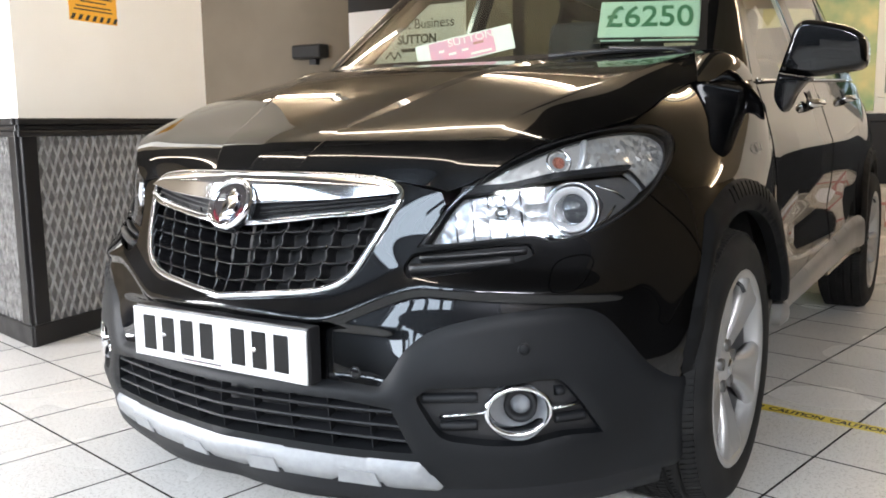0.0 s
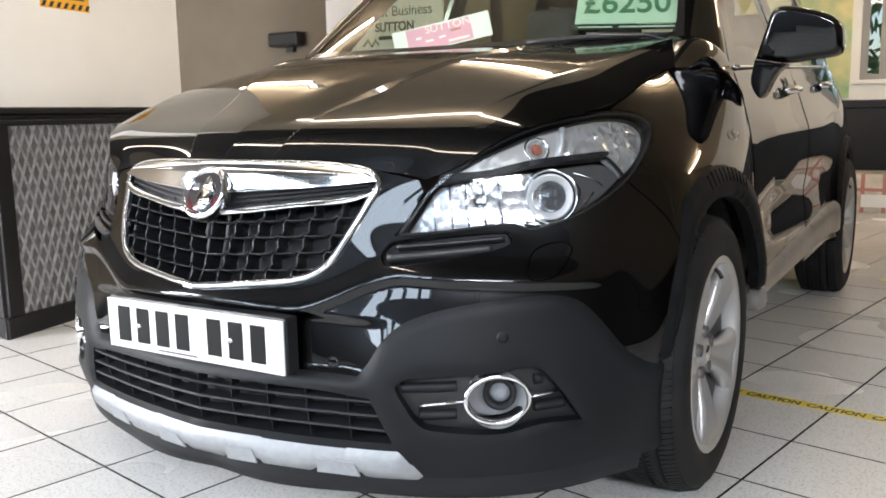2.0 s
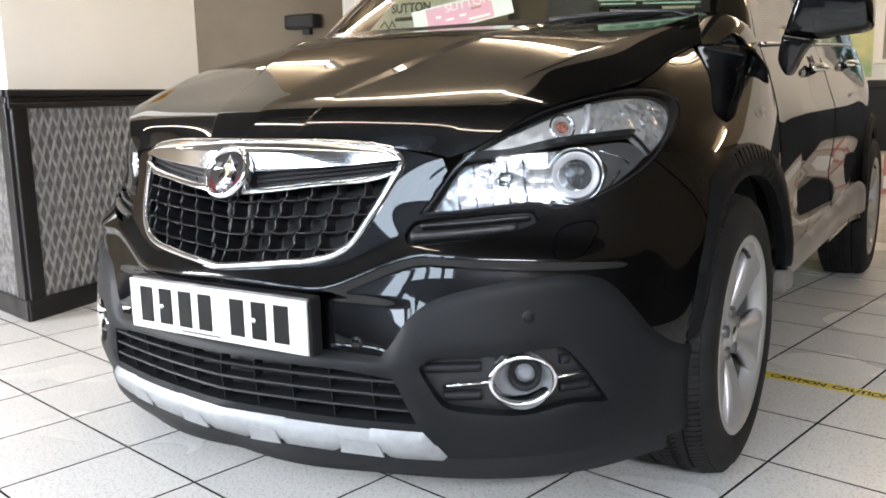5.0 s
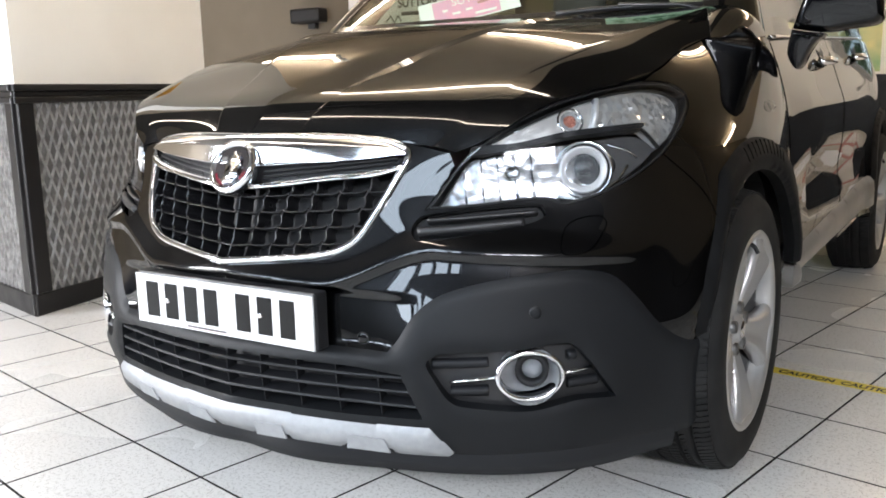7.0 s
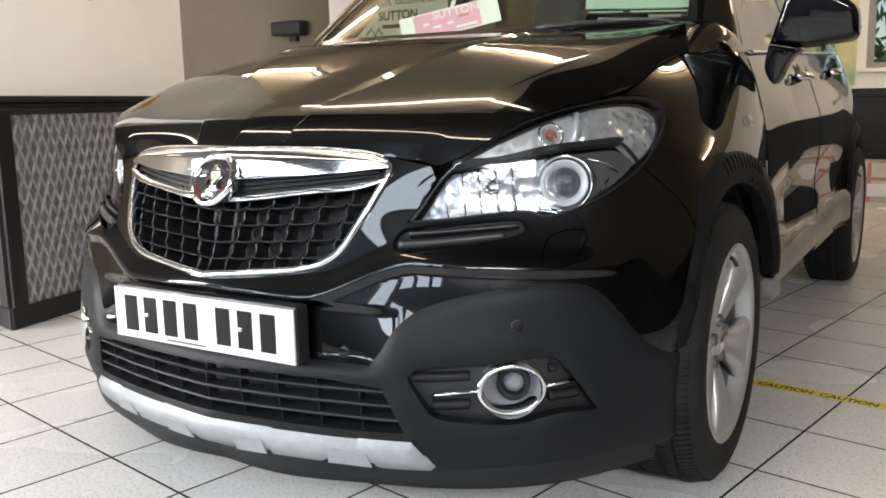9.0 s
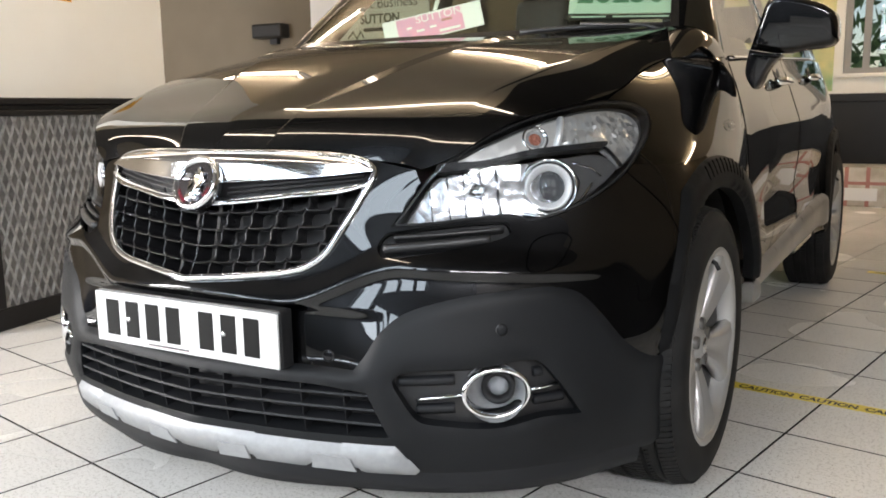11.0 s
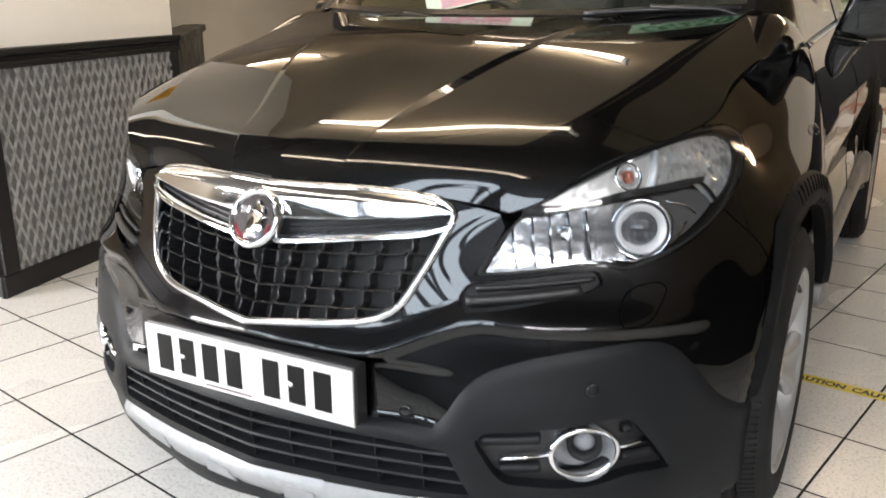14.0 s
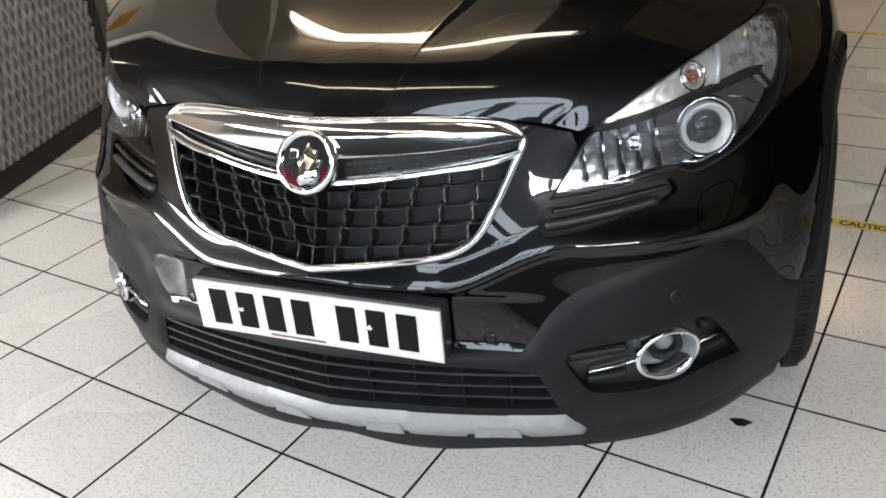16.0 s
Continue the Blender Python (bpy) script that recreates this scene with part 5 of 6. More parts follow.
# corner patch between bonnet, wing, pillar and side glass
def corner_raw(a, b):
    """From the bonnet's rear corner (a = 0) to the pillar's foot (a = 1); from the wing's top edge (b = 0) up to the screen."""
    a, b = np.asarray(a, float), np.asarray(b, float)
    back = pillar_raw(1 - b, np.zeros(len(b)))
    a, b = a[:, None], b[:, None]
    front = bonnet_raw(3 - b[:, 0], np.ones(len(b))) + np.array((0.0, 0.003, -0.001))
    q0, q1, q2 = bonnet_raw(np.array([3.0]), np.array([1.0]))[0], np.array((0.800, 1.10, 1.031)), np.array(pillar_raw(np.array([1.0]), np.array([0.0]))[0])
    p = front * (1 - a) + back * a
    rim = q0 * (1 - a) ** 2 + 2 * q1 * a * (1 - a) + q2 * a * a
    return p + (rim - q0 * (1 - a) - q2 * a) * (1 - b) ** 2 + 4 * a * (1 - a) * 4 * b * (1 - b) * np.array((0.010, -0.006, 0.014))


corner_skin = spread(corner_raw, (0.01, 0.01))
pair("wing_corner", lambda: grid_mesh(np.linspace(0, 1, 14), np.linspace(0, 1, 40), corner_skin), PAINT, car)

seam(bonnet_raw(np.full(40, 3.0), np.linspace(0.36, 1.0, 40)), car)
for y_ in (1.302, 2.298):
    zz = np.linspace(0.42, 1.02, 30)
    seam(side_raw(np.full(30, y_), zz) + np.array((0.0002, 0, 0)), car)

# scuttle and wipers
sc = bmesh.new()
rows = []
xs = np.linspace(-0.672, 0.672, 31)
foot = screen_raw(xs / 0.685, np.zeros(31))
for f, dz in ((0.0, -0.008), (0.5, -0.016), (1.0, 0.001)):
    rows.append([sc.verts.new((x, (1.09 + 0.085 * (x / 0.672) ** 2) * (1 - f) + (q[1] + 0.012) * f, 1.116 * (1 - f) + q[2] * f + dz)) for x, q in zip(xs, foot)])
for a, b in zip(rows, rows[1:]):
    for i in range(30):
        sc.faces.new((a[i], a[i + 1], b[i + 1], b[i]))
part("scuttle", sc, BLACK_PLASTIC, car, smooth=True)
for x0, x1 in ((0.63, 0.27), (-0.02, -0.46)):
    pts = [screen_raw([x / 0.665], [0.012 * math.sin(abs(x - x0) / abs(x1 - x0) * 3)])[0] + np.array((0, -0.03, 0.004 if x0 > 0.1 else -0.012)) for x in np.linspace(x0, x1, 10)]
    wiper = part("wiper", tube(pts, 0.007), BLACK_PLASTIC, car, smooth=True)
    part("wiper_arm", tube([pts[0] + np.array((0.02, -0.05, -0.02)), pts[0] + np.array((-0.05, -0.03, 0.0)), pts[5] + np.array((0, -0.006, 0.008))], 0.009, flat=0.6), BLACK_PLASTIC, wiper, smooth=True)

# tail
def tail_raw(a, z):
    a, z = np.asarray(a, float), np.asarray(z, float)
    y = 4.235 - 0.42 * np.clip((z - 1.02) / 0.55, 0, 1) ** 1.25 - 0.06 * a * a
    half = np.where(z < 1.05, side_x(np.full_like(z, 4.05), np.clip(z, 0.3, 1.05)), 0.70 - 0.17 * (z - 1.05) / 0.5)
    return np.c_[a * half, y, z]


tail_skin = spread(tail_raw, (0.01, 0.01))
link("tailgate", grid_mesh(np.linspace(-1, 1, 20), np.linspace(0.50, 1.06, 12), tail_skin), PAINT, car)
link("rear_window", grid_mesh(np.linspace(-1, 1, 20), np.linspace(1.06, 1.56, 12), tail_skin), SIDE_GLASS, car)
link("rear_bumper", grid_mesh(np.linspace(-1.0, 1.0, 20), np.linspace(0.26, 0.52, 8), lambda a, z: tuple(v + (w if i == 0 else 0) for i, (v, w) in enumerate(zip(tail_skin(a, z), (np.array((0, 0.03, 0)), 0))))), PLASTIC, car)
part("underbody", box_bm(-0.66, 0.66, 0.55, 4.05, 0.215, 0.24, 0.01), BLACK_PLASTIC, car)
for s in (1, -1):
    for y in (ARCH_Y, REAR_ARCH_Y):
        liner = bmesh.new()
        aa = np.linspace(-8, 188, 26)
        r0 = [liner.verts.new((s * 0.855, y + 0.400 * math.cos(radians(a)), HUB_Z + 0.400 * math.sin(radians(a)))) for a in aa]
        r1 = [liner.verts.new((s * 0.50, y + 0.400 * math.cos(radians(a)), HUB_Z + 0.400 * math.sin(radians(a)))) for a in aa]
        for i in range(25):
            liner.faces.new((r0[i], r0[i + 1], r1[i + 1], r1[i]))
        liner.faces.new(r1)
        part("wheel_arch_liner", liner, LAMP_DARK, car)
part("bay_wall", box_bm(-0.50, 0.50, 0.42, 1.30, 0.24, 0.74, 0.02), LAMP_DARK, car)


# ---- door mirrors ----
SHELL = [(0.858, 1.060, 1), (0.884, 1.135), (0.902, 1.184), (0.926, 1.199), (0.984, 1.191), (1.048, 1.170), (1.076, 1.145), (1.083, 1.104), (1.079, 1.075), (1.062, 1.062), (1.003, 1.054), (0.950, 1.047), (0.915, 1.049, 1)]
ARM = [(0.857, 1.058, 1), (0.918, 1.046, 1), (0.944, 1.042), (0.922, 1.024), (0.902, 0.994), (0.887, 0.962), (0.872, 0.949), (0.858, 0.962), (0.846, 0.996)]


def pillow(outline, y0, depth, edge, fold):
    """A rounded block over an outline seen from the front, its face leaning forward at the top."""
    loop = curve(outline, 0.008, True, ONE)
    bm = bmesh.new()
    rings = []
    for q, dy in ((0.004, depth), (0.0, depth * 0.75), (0.0, 0.35 * edge), (0.12, -0.1 * edge), (0.30, -0.5 * edge), (0.55, -0.8 * edge), (0.8, -0.95 * edge), (1.0, -edge)):
        lp = inset(loop, q * edge, ONE) if q else loop
        rings.append([bm.verts.new(fold @ Vector((x, y0 + dy - 0.20 * (z - 1.05) + 0.12 * (x - 0.95), z))) for x, z in lp])
    n = len(loop)
    for a, b in zip(rings, rings[1:]):
        for i in range(n):
            bm.faces.new((a[i], a[(i + 1) % n], b[(i + 1) % n], b[i]))
    bmesh.ops.triangle_fill(bm, edges=[e for e in bm.edges if all(v in rings[-1] for v in e.verts)], use_beauty=True)
    bmesh.ops.triangle_fill(bm, edges=[e for e in bm.edges if all(v in rings[0] for v in e.verts)], use_beauty=True)
    bmesh.ops.recalc_face_normals(bm, faces=bm.faces)
    return bm


# the far mirror is folded back against its window
flip_x = Matrix.Diagonal((-1, 1, 1, 1))
hinge = Matrix.Translation((0.85, 1.40, 0))
for side, fold in ((1, Matrix.Identity(4)), (-1, flip_x @ Matrix.Translation((-0.01, 0.04, -0.05)) @ hinge @ Matrix.Rotation(radians(86), 4, "Z") @ hinge.inverted())):
    mirror = part("door_mirror", pillow(SHELL, 1.375, 0.070, 0.018, fold), PAINT, car, "glossy black door mirror", True)
    part("mirror_stem", pillow(ARM, 1.372, 0.050, 0.012, fold), GLOSS_BLACK, mirror, smooth=True)
    glass_bm = bmesh.new()
    lp = inset(curve(SHELL, 0.01, True, ONE), 0.012, ONE)
    ends = [[glass_bm.verts.new(fold @ Vector((x, 1.375 + d - 0.20 * (z - 1.05) + 0.12 * (x - 0.95), z))) for x, z in lp] for d in (0.069, 0.0735)]
    for i in range(len(lp)):
        glass_bm.faces.new((ends[0][i], ends[0][(i + 1) % len(lp)], ends[1][(i + 1) % len(lp)], ends[1][i]))
    glass_bm.faces.new(ends[1])
    part("mirror_glass", glass_bm, REFLECTOR, mirror)

# ---- cabin ----
dash = bmesh.new()
rows = []
for dy, z in ((0.0, 1.075), (0.12, 1.085), (0.30, 1.075), (0.44, 1.055), (0.50, 1.0), (0.52, 0.80), (0.45, 0.62)):
    rows.append([dash.verts.new((x, 1.16 + 0.10 * (x / 0.7) ** 2 + dy, z - 0.02 * (x / 0.7) ** 2)) for x in np.linspace(-0.72, 0.72, 24)])
for a, b in zip(rows, rows[1:]):
    for i in range(23):
        dash.faces.new((a[i], a[i + 1], b[i + 1], b[i]))
part("dashboard", dash, CABIN, car, "dark textured dashboard", True)
sw = facing((-0.36, 1.86, 0.98), (0, 0.92, 0.38))
wheel_pts = [sw @ Vector((0.185 * math.cos(a), 0.185 * math.sin(a), 0)) for a in np.linspace(0, 2 * math.pi, 40, endpoint=False)]
steer = part("steering_wheel", tube(wheel_pts, 0.016, closed=True), CABIN, car, smooth=True)
part("steering_boss", lathe([(0.0, 0.03), (0.05, 0.025), (0.07, 0.0), (0.06, -0.04), (0.03, -0.14)], sw, 24), CABIN, steer, smooth=True)
for a in (0, math.pi, -math.pi / 2):
    part("steering_spoke", tube([sw @ Vector((0.05 * math.cos(a), 0.05 * math.sin(a), 0.0)), sw @ Vector((0.178 * math.cos(a), 0.178 * math.sin(a), 0.0))], 0.014), CABIN, steer, smooth=True)


def seat(x, y, w):
    s = part("car_seat", box_bm(x - w / 2, x + w / 2, y, y + 0.50, 0.42, 0.62, 0.05), SEAT, car, "dark grey fabric seat", True)
    part("seat_back", box_bm(-w / 2, w / 2, -0.07, 0.07, 0.0, 0.66, 0.06, Matrix.Translation((x, y + 0.46, 0.55)) @ Matrix.Rotation(radians(-17), 4, "X")), SEAT, s, smooth=True)
    for hx in ((x,) if w < 0.8 else (x - 0.35, x + 0.35)):
        h = part("headrest", box_bm(-0.13, 0.13, -0.05, 0.05, 0.0, 0.19, 0.04, Matrix.Translation((hx, y + 0.69, 1.22)) @ Matrix.Rotation(radians(-12), 4, "X")), SEAT, s, smooth=True)
    return s


seat(0.36, 2.0, 0.50)
seat(-0.36, 2.0, 0.50)
seat(0.0, 2.9, 1.20)
part("cabin_floor", box_bm(-0.70, 0.70, 1.5, 4.0, 0.30, 0.34), CABIN, car)
for s in (1, -1):
    part("door_card", box_bm(s * 0.74 - 0.02, s * 0.74 + 0.02, 1.5, 3.2, 0.34, 1.03, 0.015), CABIN, car)
part("rear_view_mirror", box_bm(-0.12, 0.12, 1.80, 1.83, 1.42, 1.49, 0.02), CABIN, car, smooth=True)


# ---- writing ----
def text_mesh(words, size, m, depth=0.0006, align="CENTER", squash=1.0, bold=0.0):
    cu = bpy.data.curves.new("words", "FONT")
    cu.body, cu.size, cu.extrude, cu.align_x, cu.align_y = words, size, depth, align, "CENTER"
    cu.offset = bold
    ob = bpy.data.objects.new("words", cu)
    scene.collection.objects.link(ob)
    bpy.context.view_layer.update()
    me = bpy.data.meshes.new_from_object(ob.evaluated_get(bpy.context.evaluated_depsgraph_get()))
    bpy.data.objects.remove(ob)
    me.transform(m @ Matrix.Diagonal((squash, 1, 1, 1)))
    return me


def card(name, w, h, m, mat, label, category, thick=0.002):
    return tagged(part(name, prism([(-w / 2, -h / 2), (w / 2, -h / 2), (w / 2, h / 2), (-w / 2, h / 2)], -thick, 0, m), mat), label, category)


# pink card propped on the dashboard
cm = facing((-0.162, 1.335, 1.187), (0.42, -1, 0.12)) @ Matrix.Rotation(radians(12), 4, "Z") @ Matrix.Diagonal((0.9, 0.95, 1, 1))
pink = card("dashboard_card", 0.375, 0.088, cm, PAPER, "white and pink printed card propped on the dashboard", "card")
part("print_panel", prism([(-0.135, -0.040), (0.115, -0.040), (0.115, 0.040), (-0.135, 0.040)], 0, 0.0005, cm), PINK, pink)
link("print_word", text_mesh("SUTTON", 0.036, cm @ Matrix.Translation((0.028, 0.026, 0.001)), squash=1.25), PAPER, pink)
for u, v, w in ((0.055, 0.006, 0.04), (-0.05, -0.012, 0.03), (0.0, -0.008, 0.025), (-0.09, 0.004, 0.02), (0.06, -0.028, 0.08)):
    part("print_bar", prism([(u - w / 2, v - 0.004), (u + w / 2, v - 0.004), (u + w / 2, v + 0.004), (u - w / 2, v + 0.004)], 0.0005, 0.001, cm), PAPER if u != 0.055 else RED_TAPE, pink)

# price card behind the windscreen
p0 = screen_raw([0.745], [0.295])[0]
_, pn = screen_skin(np.array([0.745]), np.array([0.295]))
pm = facing(Vector(p0) - Vector(pn[0]) * 0.024, pn[0]) @ Matrix.Rotation(radians(-2), 4, "Z")
price = card("price_card", 0.30, 0.205, pm @ Matrix.Translation((0, -0.018, 0)), MINT, "pale green price card stuck inside the windscreen", "card")
link("price_word", text_mesh("£6250", 0.168, pm @ Matrix.Translation((0, -0.012, 0.001)), squash=0.62, bold=0.002), GREEN_INK, price)
part("price_footer", prism([(-0.162, -0.154), (0.162, -0.154), (0.162, -0.1265), (-0.162, -0.1265)], -0.002, -0.0004, pm), LAMP_DARK, price)
for k, (u, w) in enumerate(((-0.09, 0.10), (0.06, 0.16))):
    part("price_bar", prism([(u - w / 2, -0.144), (u + w / 2, -0.144), (u + w / 2, -0.137), (u - w / 2, -0.137)], 0.0, 0.0008, pm), MINT, price)


# ---- the room ----
ROOM_Z = 2.85
tagged(part("ground", box_bm(-60, 60, -60, 60, -0.35, -0.12), STREET), "pale paving outside", "ground", kind="structure")
floor = tagged(part("floor", box_bm(-7.6, 4.3, -4.3, 8.0, -0.12, -0.004), GROUT), "pale speckled terrazzo tiles with dark joints", "floor", kind="structure")
# unseen ceiling, its dark and light zones cut to shape the bonnet's reflections
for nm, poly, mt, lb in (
        ("ceiling_front", [(-7.6, -4.3), (4.3, -4.3), (4.3, 0.9), (0.55, 0.9), (0.55, 5.05), (0.06, 5.0), (0.06, 0.58), (-7.6, 1.7)], DARK_CEILING_ZONE, "front ceiling zone darkened to shape reflections in the car"),
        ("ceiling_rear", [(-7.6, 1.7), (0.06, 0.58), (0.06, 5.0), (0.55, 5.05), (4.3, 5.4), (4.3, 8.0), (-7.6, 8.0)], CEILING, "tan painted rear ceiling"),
        ("ceiling_side", [(0.55, 0.9), (4.3, 0.9), (4.3, 5.4), (0.55, 5.05)], SHADED_CEILING_ZONE, "side ceiling zone shaded to dim reflections in the wing")):
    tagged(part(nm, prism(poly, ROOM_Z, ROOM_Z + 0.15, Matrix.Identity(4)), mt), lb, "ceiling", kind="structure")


def wall(name, poly, mat, label, z0=0.0, z1=ROOM_Z):
    return tagged(part(name, prism(poly, z0, z1, Matrix.Identity(4)), mat), label, "wall", kind="structure")


# pier beside the car: a corner with wainscot on two faces
P0 = Vector((-2.070, 0.882))
D1 = Vector((-0.19, 0.982)).normalized()
D2 = Vector((-0.976, 0.218)).normalized()
P1, P2 = P0 + D1 * 1.285, P0 + D2 * 2.2
wall("wall_pier", [P0, P1, P1 + Vector((-2.0, 0.3)), P2], WALL, "warm white painted pier")


D3 = Vector((-0.64, 0.77)).normalized()
Q0, Q1 = P1 + D3 * 0.06, P1 + D3 * 2.0
half_wall = tagged(part("wall_half", prism([Q0, Q1, Q1 + Vector((-0.09, -0.075)), Q0 + Vector((-0.09, -0.075))], 0.0, 0.92, Matrix.Identity(4)), BLACK_WOOD), "black painted half-height partition behind the pier", "wall", kind="structure")
part("dado_rail", prism([Q0 + Vector((0.02, 0.016)), Q1 + Vector((0.02, 0.016)), Q1 + Vector((-0.11, -0.09)), Q0 + Vector((-0.11, -0.09))], 0.92, 0.965, Matrix.Identity(4), bevel=0.006), BLACK_WOOD, half_wall)


def face_frame(o, d, outward):
    """A frame on an upright face: first axis along it, second up, third outward."""
    n = Vector((outward.x, outward.y, 0)).normalized()
    return Matrix(((d.x, 0, n.x, o.x), (d.y, 0, n.y, o.y), (0, 1, 0, 0), (0, 0, 0, 1)))


def wainscot(o, d, outward, length, name, end_post):
    m = face_frame(o, d, outward)

    def slab(nm, u0, u1, v0, v1, d0, d1, mat, parent=None, bevel=0.0, label=""):
        return part(nm, prism([(u0, v0), (u1, v0), (u1, v1), (u0, v1)], d0, d1, m, bevel=bevel), mat, parent, label)

    panel = slab(name, 0.0, length, 0.06, 0.93, 0.0, 0.012, LATTICE_BACK)
    tagged(panel, "grey diamond lattice wainscot with black painted frame", "wainscot", kind="structure")
    slab("baseboard", -0.028, length + 0.01, 0.0, 0.094, 0.0, 0.028, BLACK_WOOD, panel, 0.006)
    slab("corner_post", -0.014, 0.066, 0.094, 0.905, 0.0, 0.026, BLACK_WOOD, panel, 0.004)
    if end_post:
        slab("end_post", length - 0.06, length + 0.004, 0.094, 0.905, 0.0, 0.026, BLACK_WOOD, panel, 0.004)
    for v0, v1, dd in ((0.900, 0.925, 0.034), (0.925, 0.950, 0.026), (0.950, 0.978, 0.044)):
        slab("dado_rail", -dd, length + 0.012, v0, v1, 0.0, dd, BLACK_WOOD, panel, 0.006)
    # raised lattice strips, both ways
    u0, u1, v0, v1 = 0.066, length - (0.06 if end_post else 0.0), 0.094, 0.902
    slope = 2.4
    for s in (1, -1):
        k = -40
        while k < 60:
            c = k * 0.050 + 0.03
            k += 1
            # line u = c + s * (v - v0) / slope
            ends = []
            for v in (v0, v1):
                ends.append((c + s * (v - v0) / slope, v))
            (a0, b0), (a1, b1) = ends
            lo, hi = 0.0, 1.0
            du = a1 - a0
            for lim, sign in ((u0, 1), (u1, -1)):
                f0, f1 = (a0 - lim) * sign, (a1 - lim) * sign
                if f0 < 0 and f1 < 0:
                    lo = 2
                elif f0 < 0:
                    lo = max(lo, -f0 / (f1 - f0))
                elif f1 < 0:
                    hi = min(hi, f0 / (f0 - f1))
            if hi - lo < 0.04:
                continue
            pa = Vector((a0 + du * lo, b0 + (b1 - b0) * lo))
            pb = Vector((a0 + du * hi, b0 + (b1 - b0) * hi))
            dr = (pb - pa).normalized()
            w = Vector((-dr.y, dr.x)) * 0.0042
            top = 0.0240 if s > 0 else 0.0215
            bm = bmesh.new()
            q = [pa - w, pb - w, pb + w, pa + w]
            lo_v = [bm.verts.new(m @ Vector((p.x, p.y, 0.012))) for p in q]
            hi_v = [bm.verts.new(m @ Vector((p.x, p.y, top))) for p in (pa - w * 0.4, pb - w * 0.4, pb + w * 0.4, pa + w * 0.4)]
            bm.faces.new(hi_v)
            for i in range(4):
                bm.faces.new((lo_v[i], lo_v[(i + 1) % 4], hi_v[(i + 1) % 4], hi_v[i]))
            bmesh.ops.recalc_face_normals(bm, faces=bm.faces)
            part("lattice_strip", bm, LATTICE, panel)
    return m


side_m = wainscot(P0, D1, Vector((D1.y, -D1.x)), 1.285, "wainscot_side", True)
wainscot(P0, D2, Vector((-0.218, -0.976)), 2.0, "wainscot_front", False)

# orange safety notice on the pier
nm = side_m @ Matrix.Translation((0.475, 1.545, 0.002))
notice = card("safety_notice", 0.30, 0.26, nm, ORANGE, "orange safety notice with black hazard stripes on the wall", "sign")
for k in range(7):
    u = -0.13 + k * 0.044
    part("hazard_stripe", prism([(u - 0.016, -0.125), (u + 0.004, -0.125), (u + 0.020, -0.100), (u, -0.100)], 0, 0.0008, nm), INK, notice)
for v, w in ((-0.078, 0.24), (-0.062, 0.22), (-0.04, 0.16), (-0.02, 0.24), (0.01, 0.2), (0.05, 0.24)):
    part("notice_bar", prism([(-w / 2, v - 0.003), (w / 2, v - 0.003), (w / 2, v + 0.003), (-w / 2, v + 0.003)], 0, 0.0008, nm), INK, notice)

# far walls
wall("wall_back_left", [(-7.6, 5.0), (-1.9, 5.0), (-1.9, 5.2), (-7.6, 5.2)], BEIGE, "beige back wall")
wall("wall_return", [(-1.9, 5.0), (-1.9, 8.0), (-2.1, 8.0), (-2.1, 5.2)], BEIGE, "beige return wall")
wall("wall_left", [(-7.6, -4.3), (-7.4, -4.3), (-7.4, 5.0), (-7.6, 5.0)], BEIGE, "beige side wall")
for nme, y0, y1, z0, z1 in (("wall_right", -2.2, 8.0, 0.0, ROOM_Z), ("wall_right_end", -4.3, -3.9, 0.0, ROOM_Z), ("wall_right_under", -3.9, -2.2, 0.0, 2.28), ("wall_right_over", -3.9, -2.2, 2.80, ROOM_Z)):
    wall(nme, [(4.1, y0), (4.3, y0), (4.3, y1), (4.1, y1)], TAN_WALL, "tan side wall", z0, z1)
# unseen high opening, added to let the side fill lamp in
win2 = tagged(part("fill_window", box_bm(4.10, 4.14, -3.9, -2.2, 2.28, 2.31), FRAME_GREY), "unseen grey framed high side opening added for fill light", "window", kind="structure")
for y_ in (-3.9, -3.07, -2.24):
    part("window_frame", box_bm(4.10, 4.14, y_, y_ + 0.04, 2.31, 2.80), FRAME_GREY, win2)
ws = tagged(part("wainscot_right", box_bm(4.06, 4.098, -4.06, 7.74, 0.0, 0.90), BLACK_WOOD), "black painted wainscot", "wainscot", kind="structure")
part("dado_rail", box_bm(4.04, 4.098, -4.06, 7.74, 0.90, 0.975, 0.006), BLACK_WOOD, ws)
# back wall with a window
for nme, x0, x1, z0, z1 in (("wall_back_under", -1.9, 4.1, 0, 1.16), ("wall_back_over", -1.9, 4.1, 2.25, ROOM_Z), ("wall_back_side", -1.9, 0.50, 1.16, 2.25), ("wall_back_end", 1.30, 4.1, 1.16, 2.25)):
    tagged(part(nme, box_bm(x0, x1, 7.8, 8.0, z0, z1), WALL), "warm white back wall", "wall", kind="structure")
wb = tagged(part("wainscot_back", box_bm(-1.88, 4.08, 7.765, 7.798, 0.0, 0.90), BLACK_WOOD), "dark wainscot below the window", "wainscot", kind="structure")
part("dado_rail", box_bm(-1.88, 4.08, 7.745, 7.798, 0.90, 0.975, 0.006), BLACK_WOOD, wb)
part("baseboard", box_bm(-1.88, 4.08, 7.75, 7.764, 0.0, 0.10, 0.004), BLACK_WOOD, wb)
win = tagged(part("window_1", box_bm(0.50, 1.30, 7.84, 7.90, 1.16, 1.21), FRAME_GREY), "grey framed window onto greenery", "window", kind="structure")
part("window_frame", box_bm(0.50, 1.30, 7.84, 7.90, 2.19, 2.25), FRAME_GREY, win)
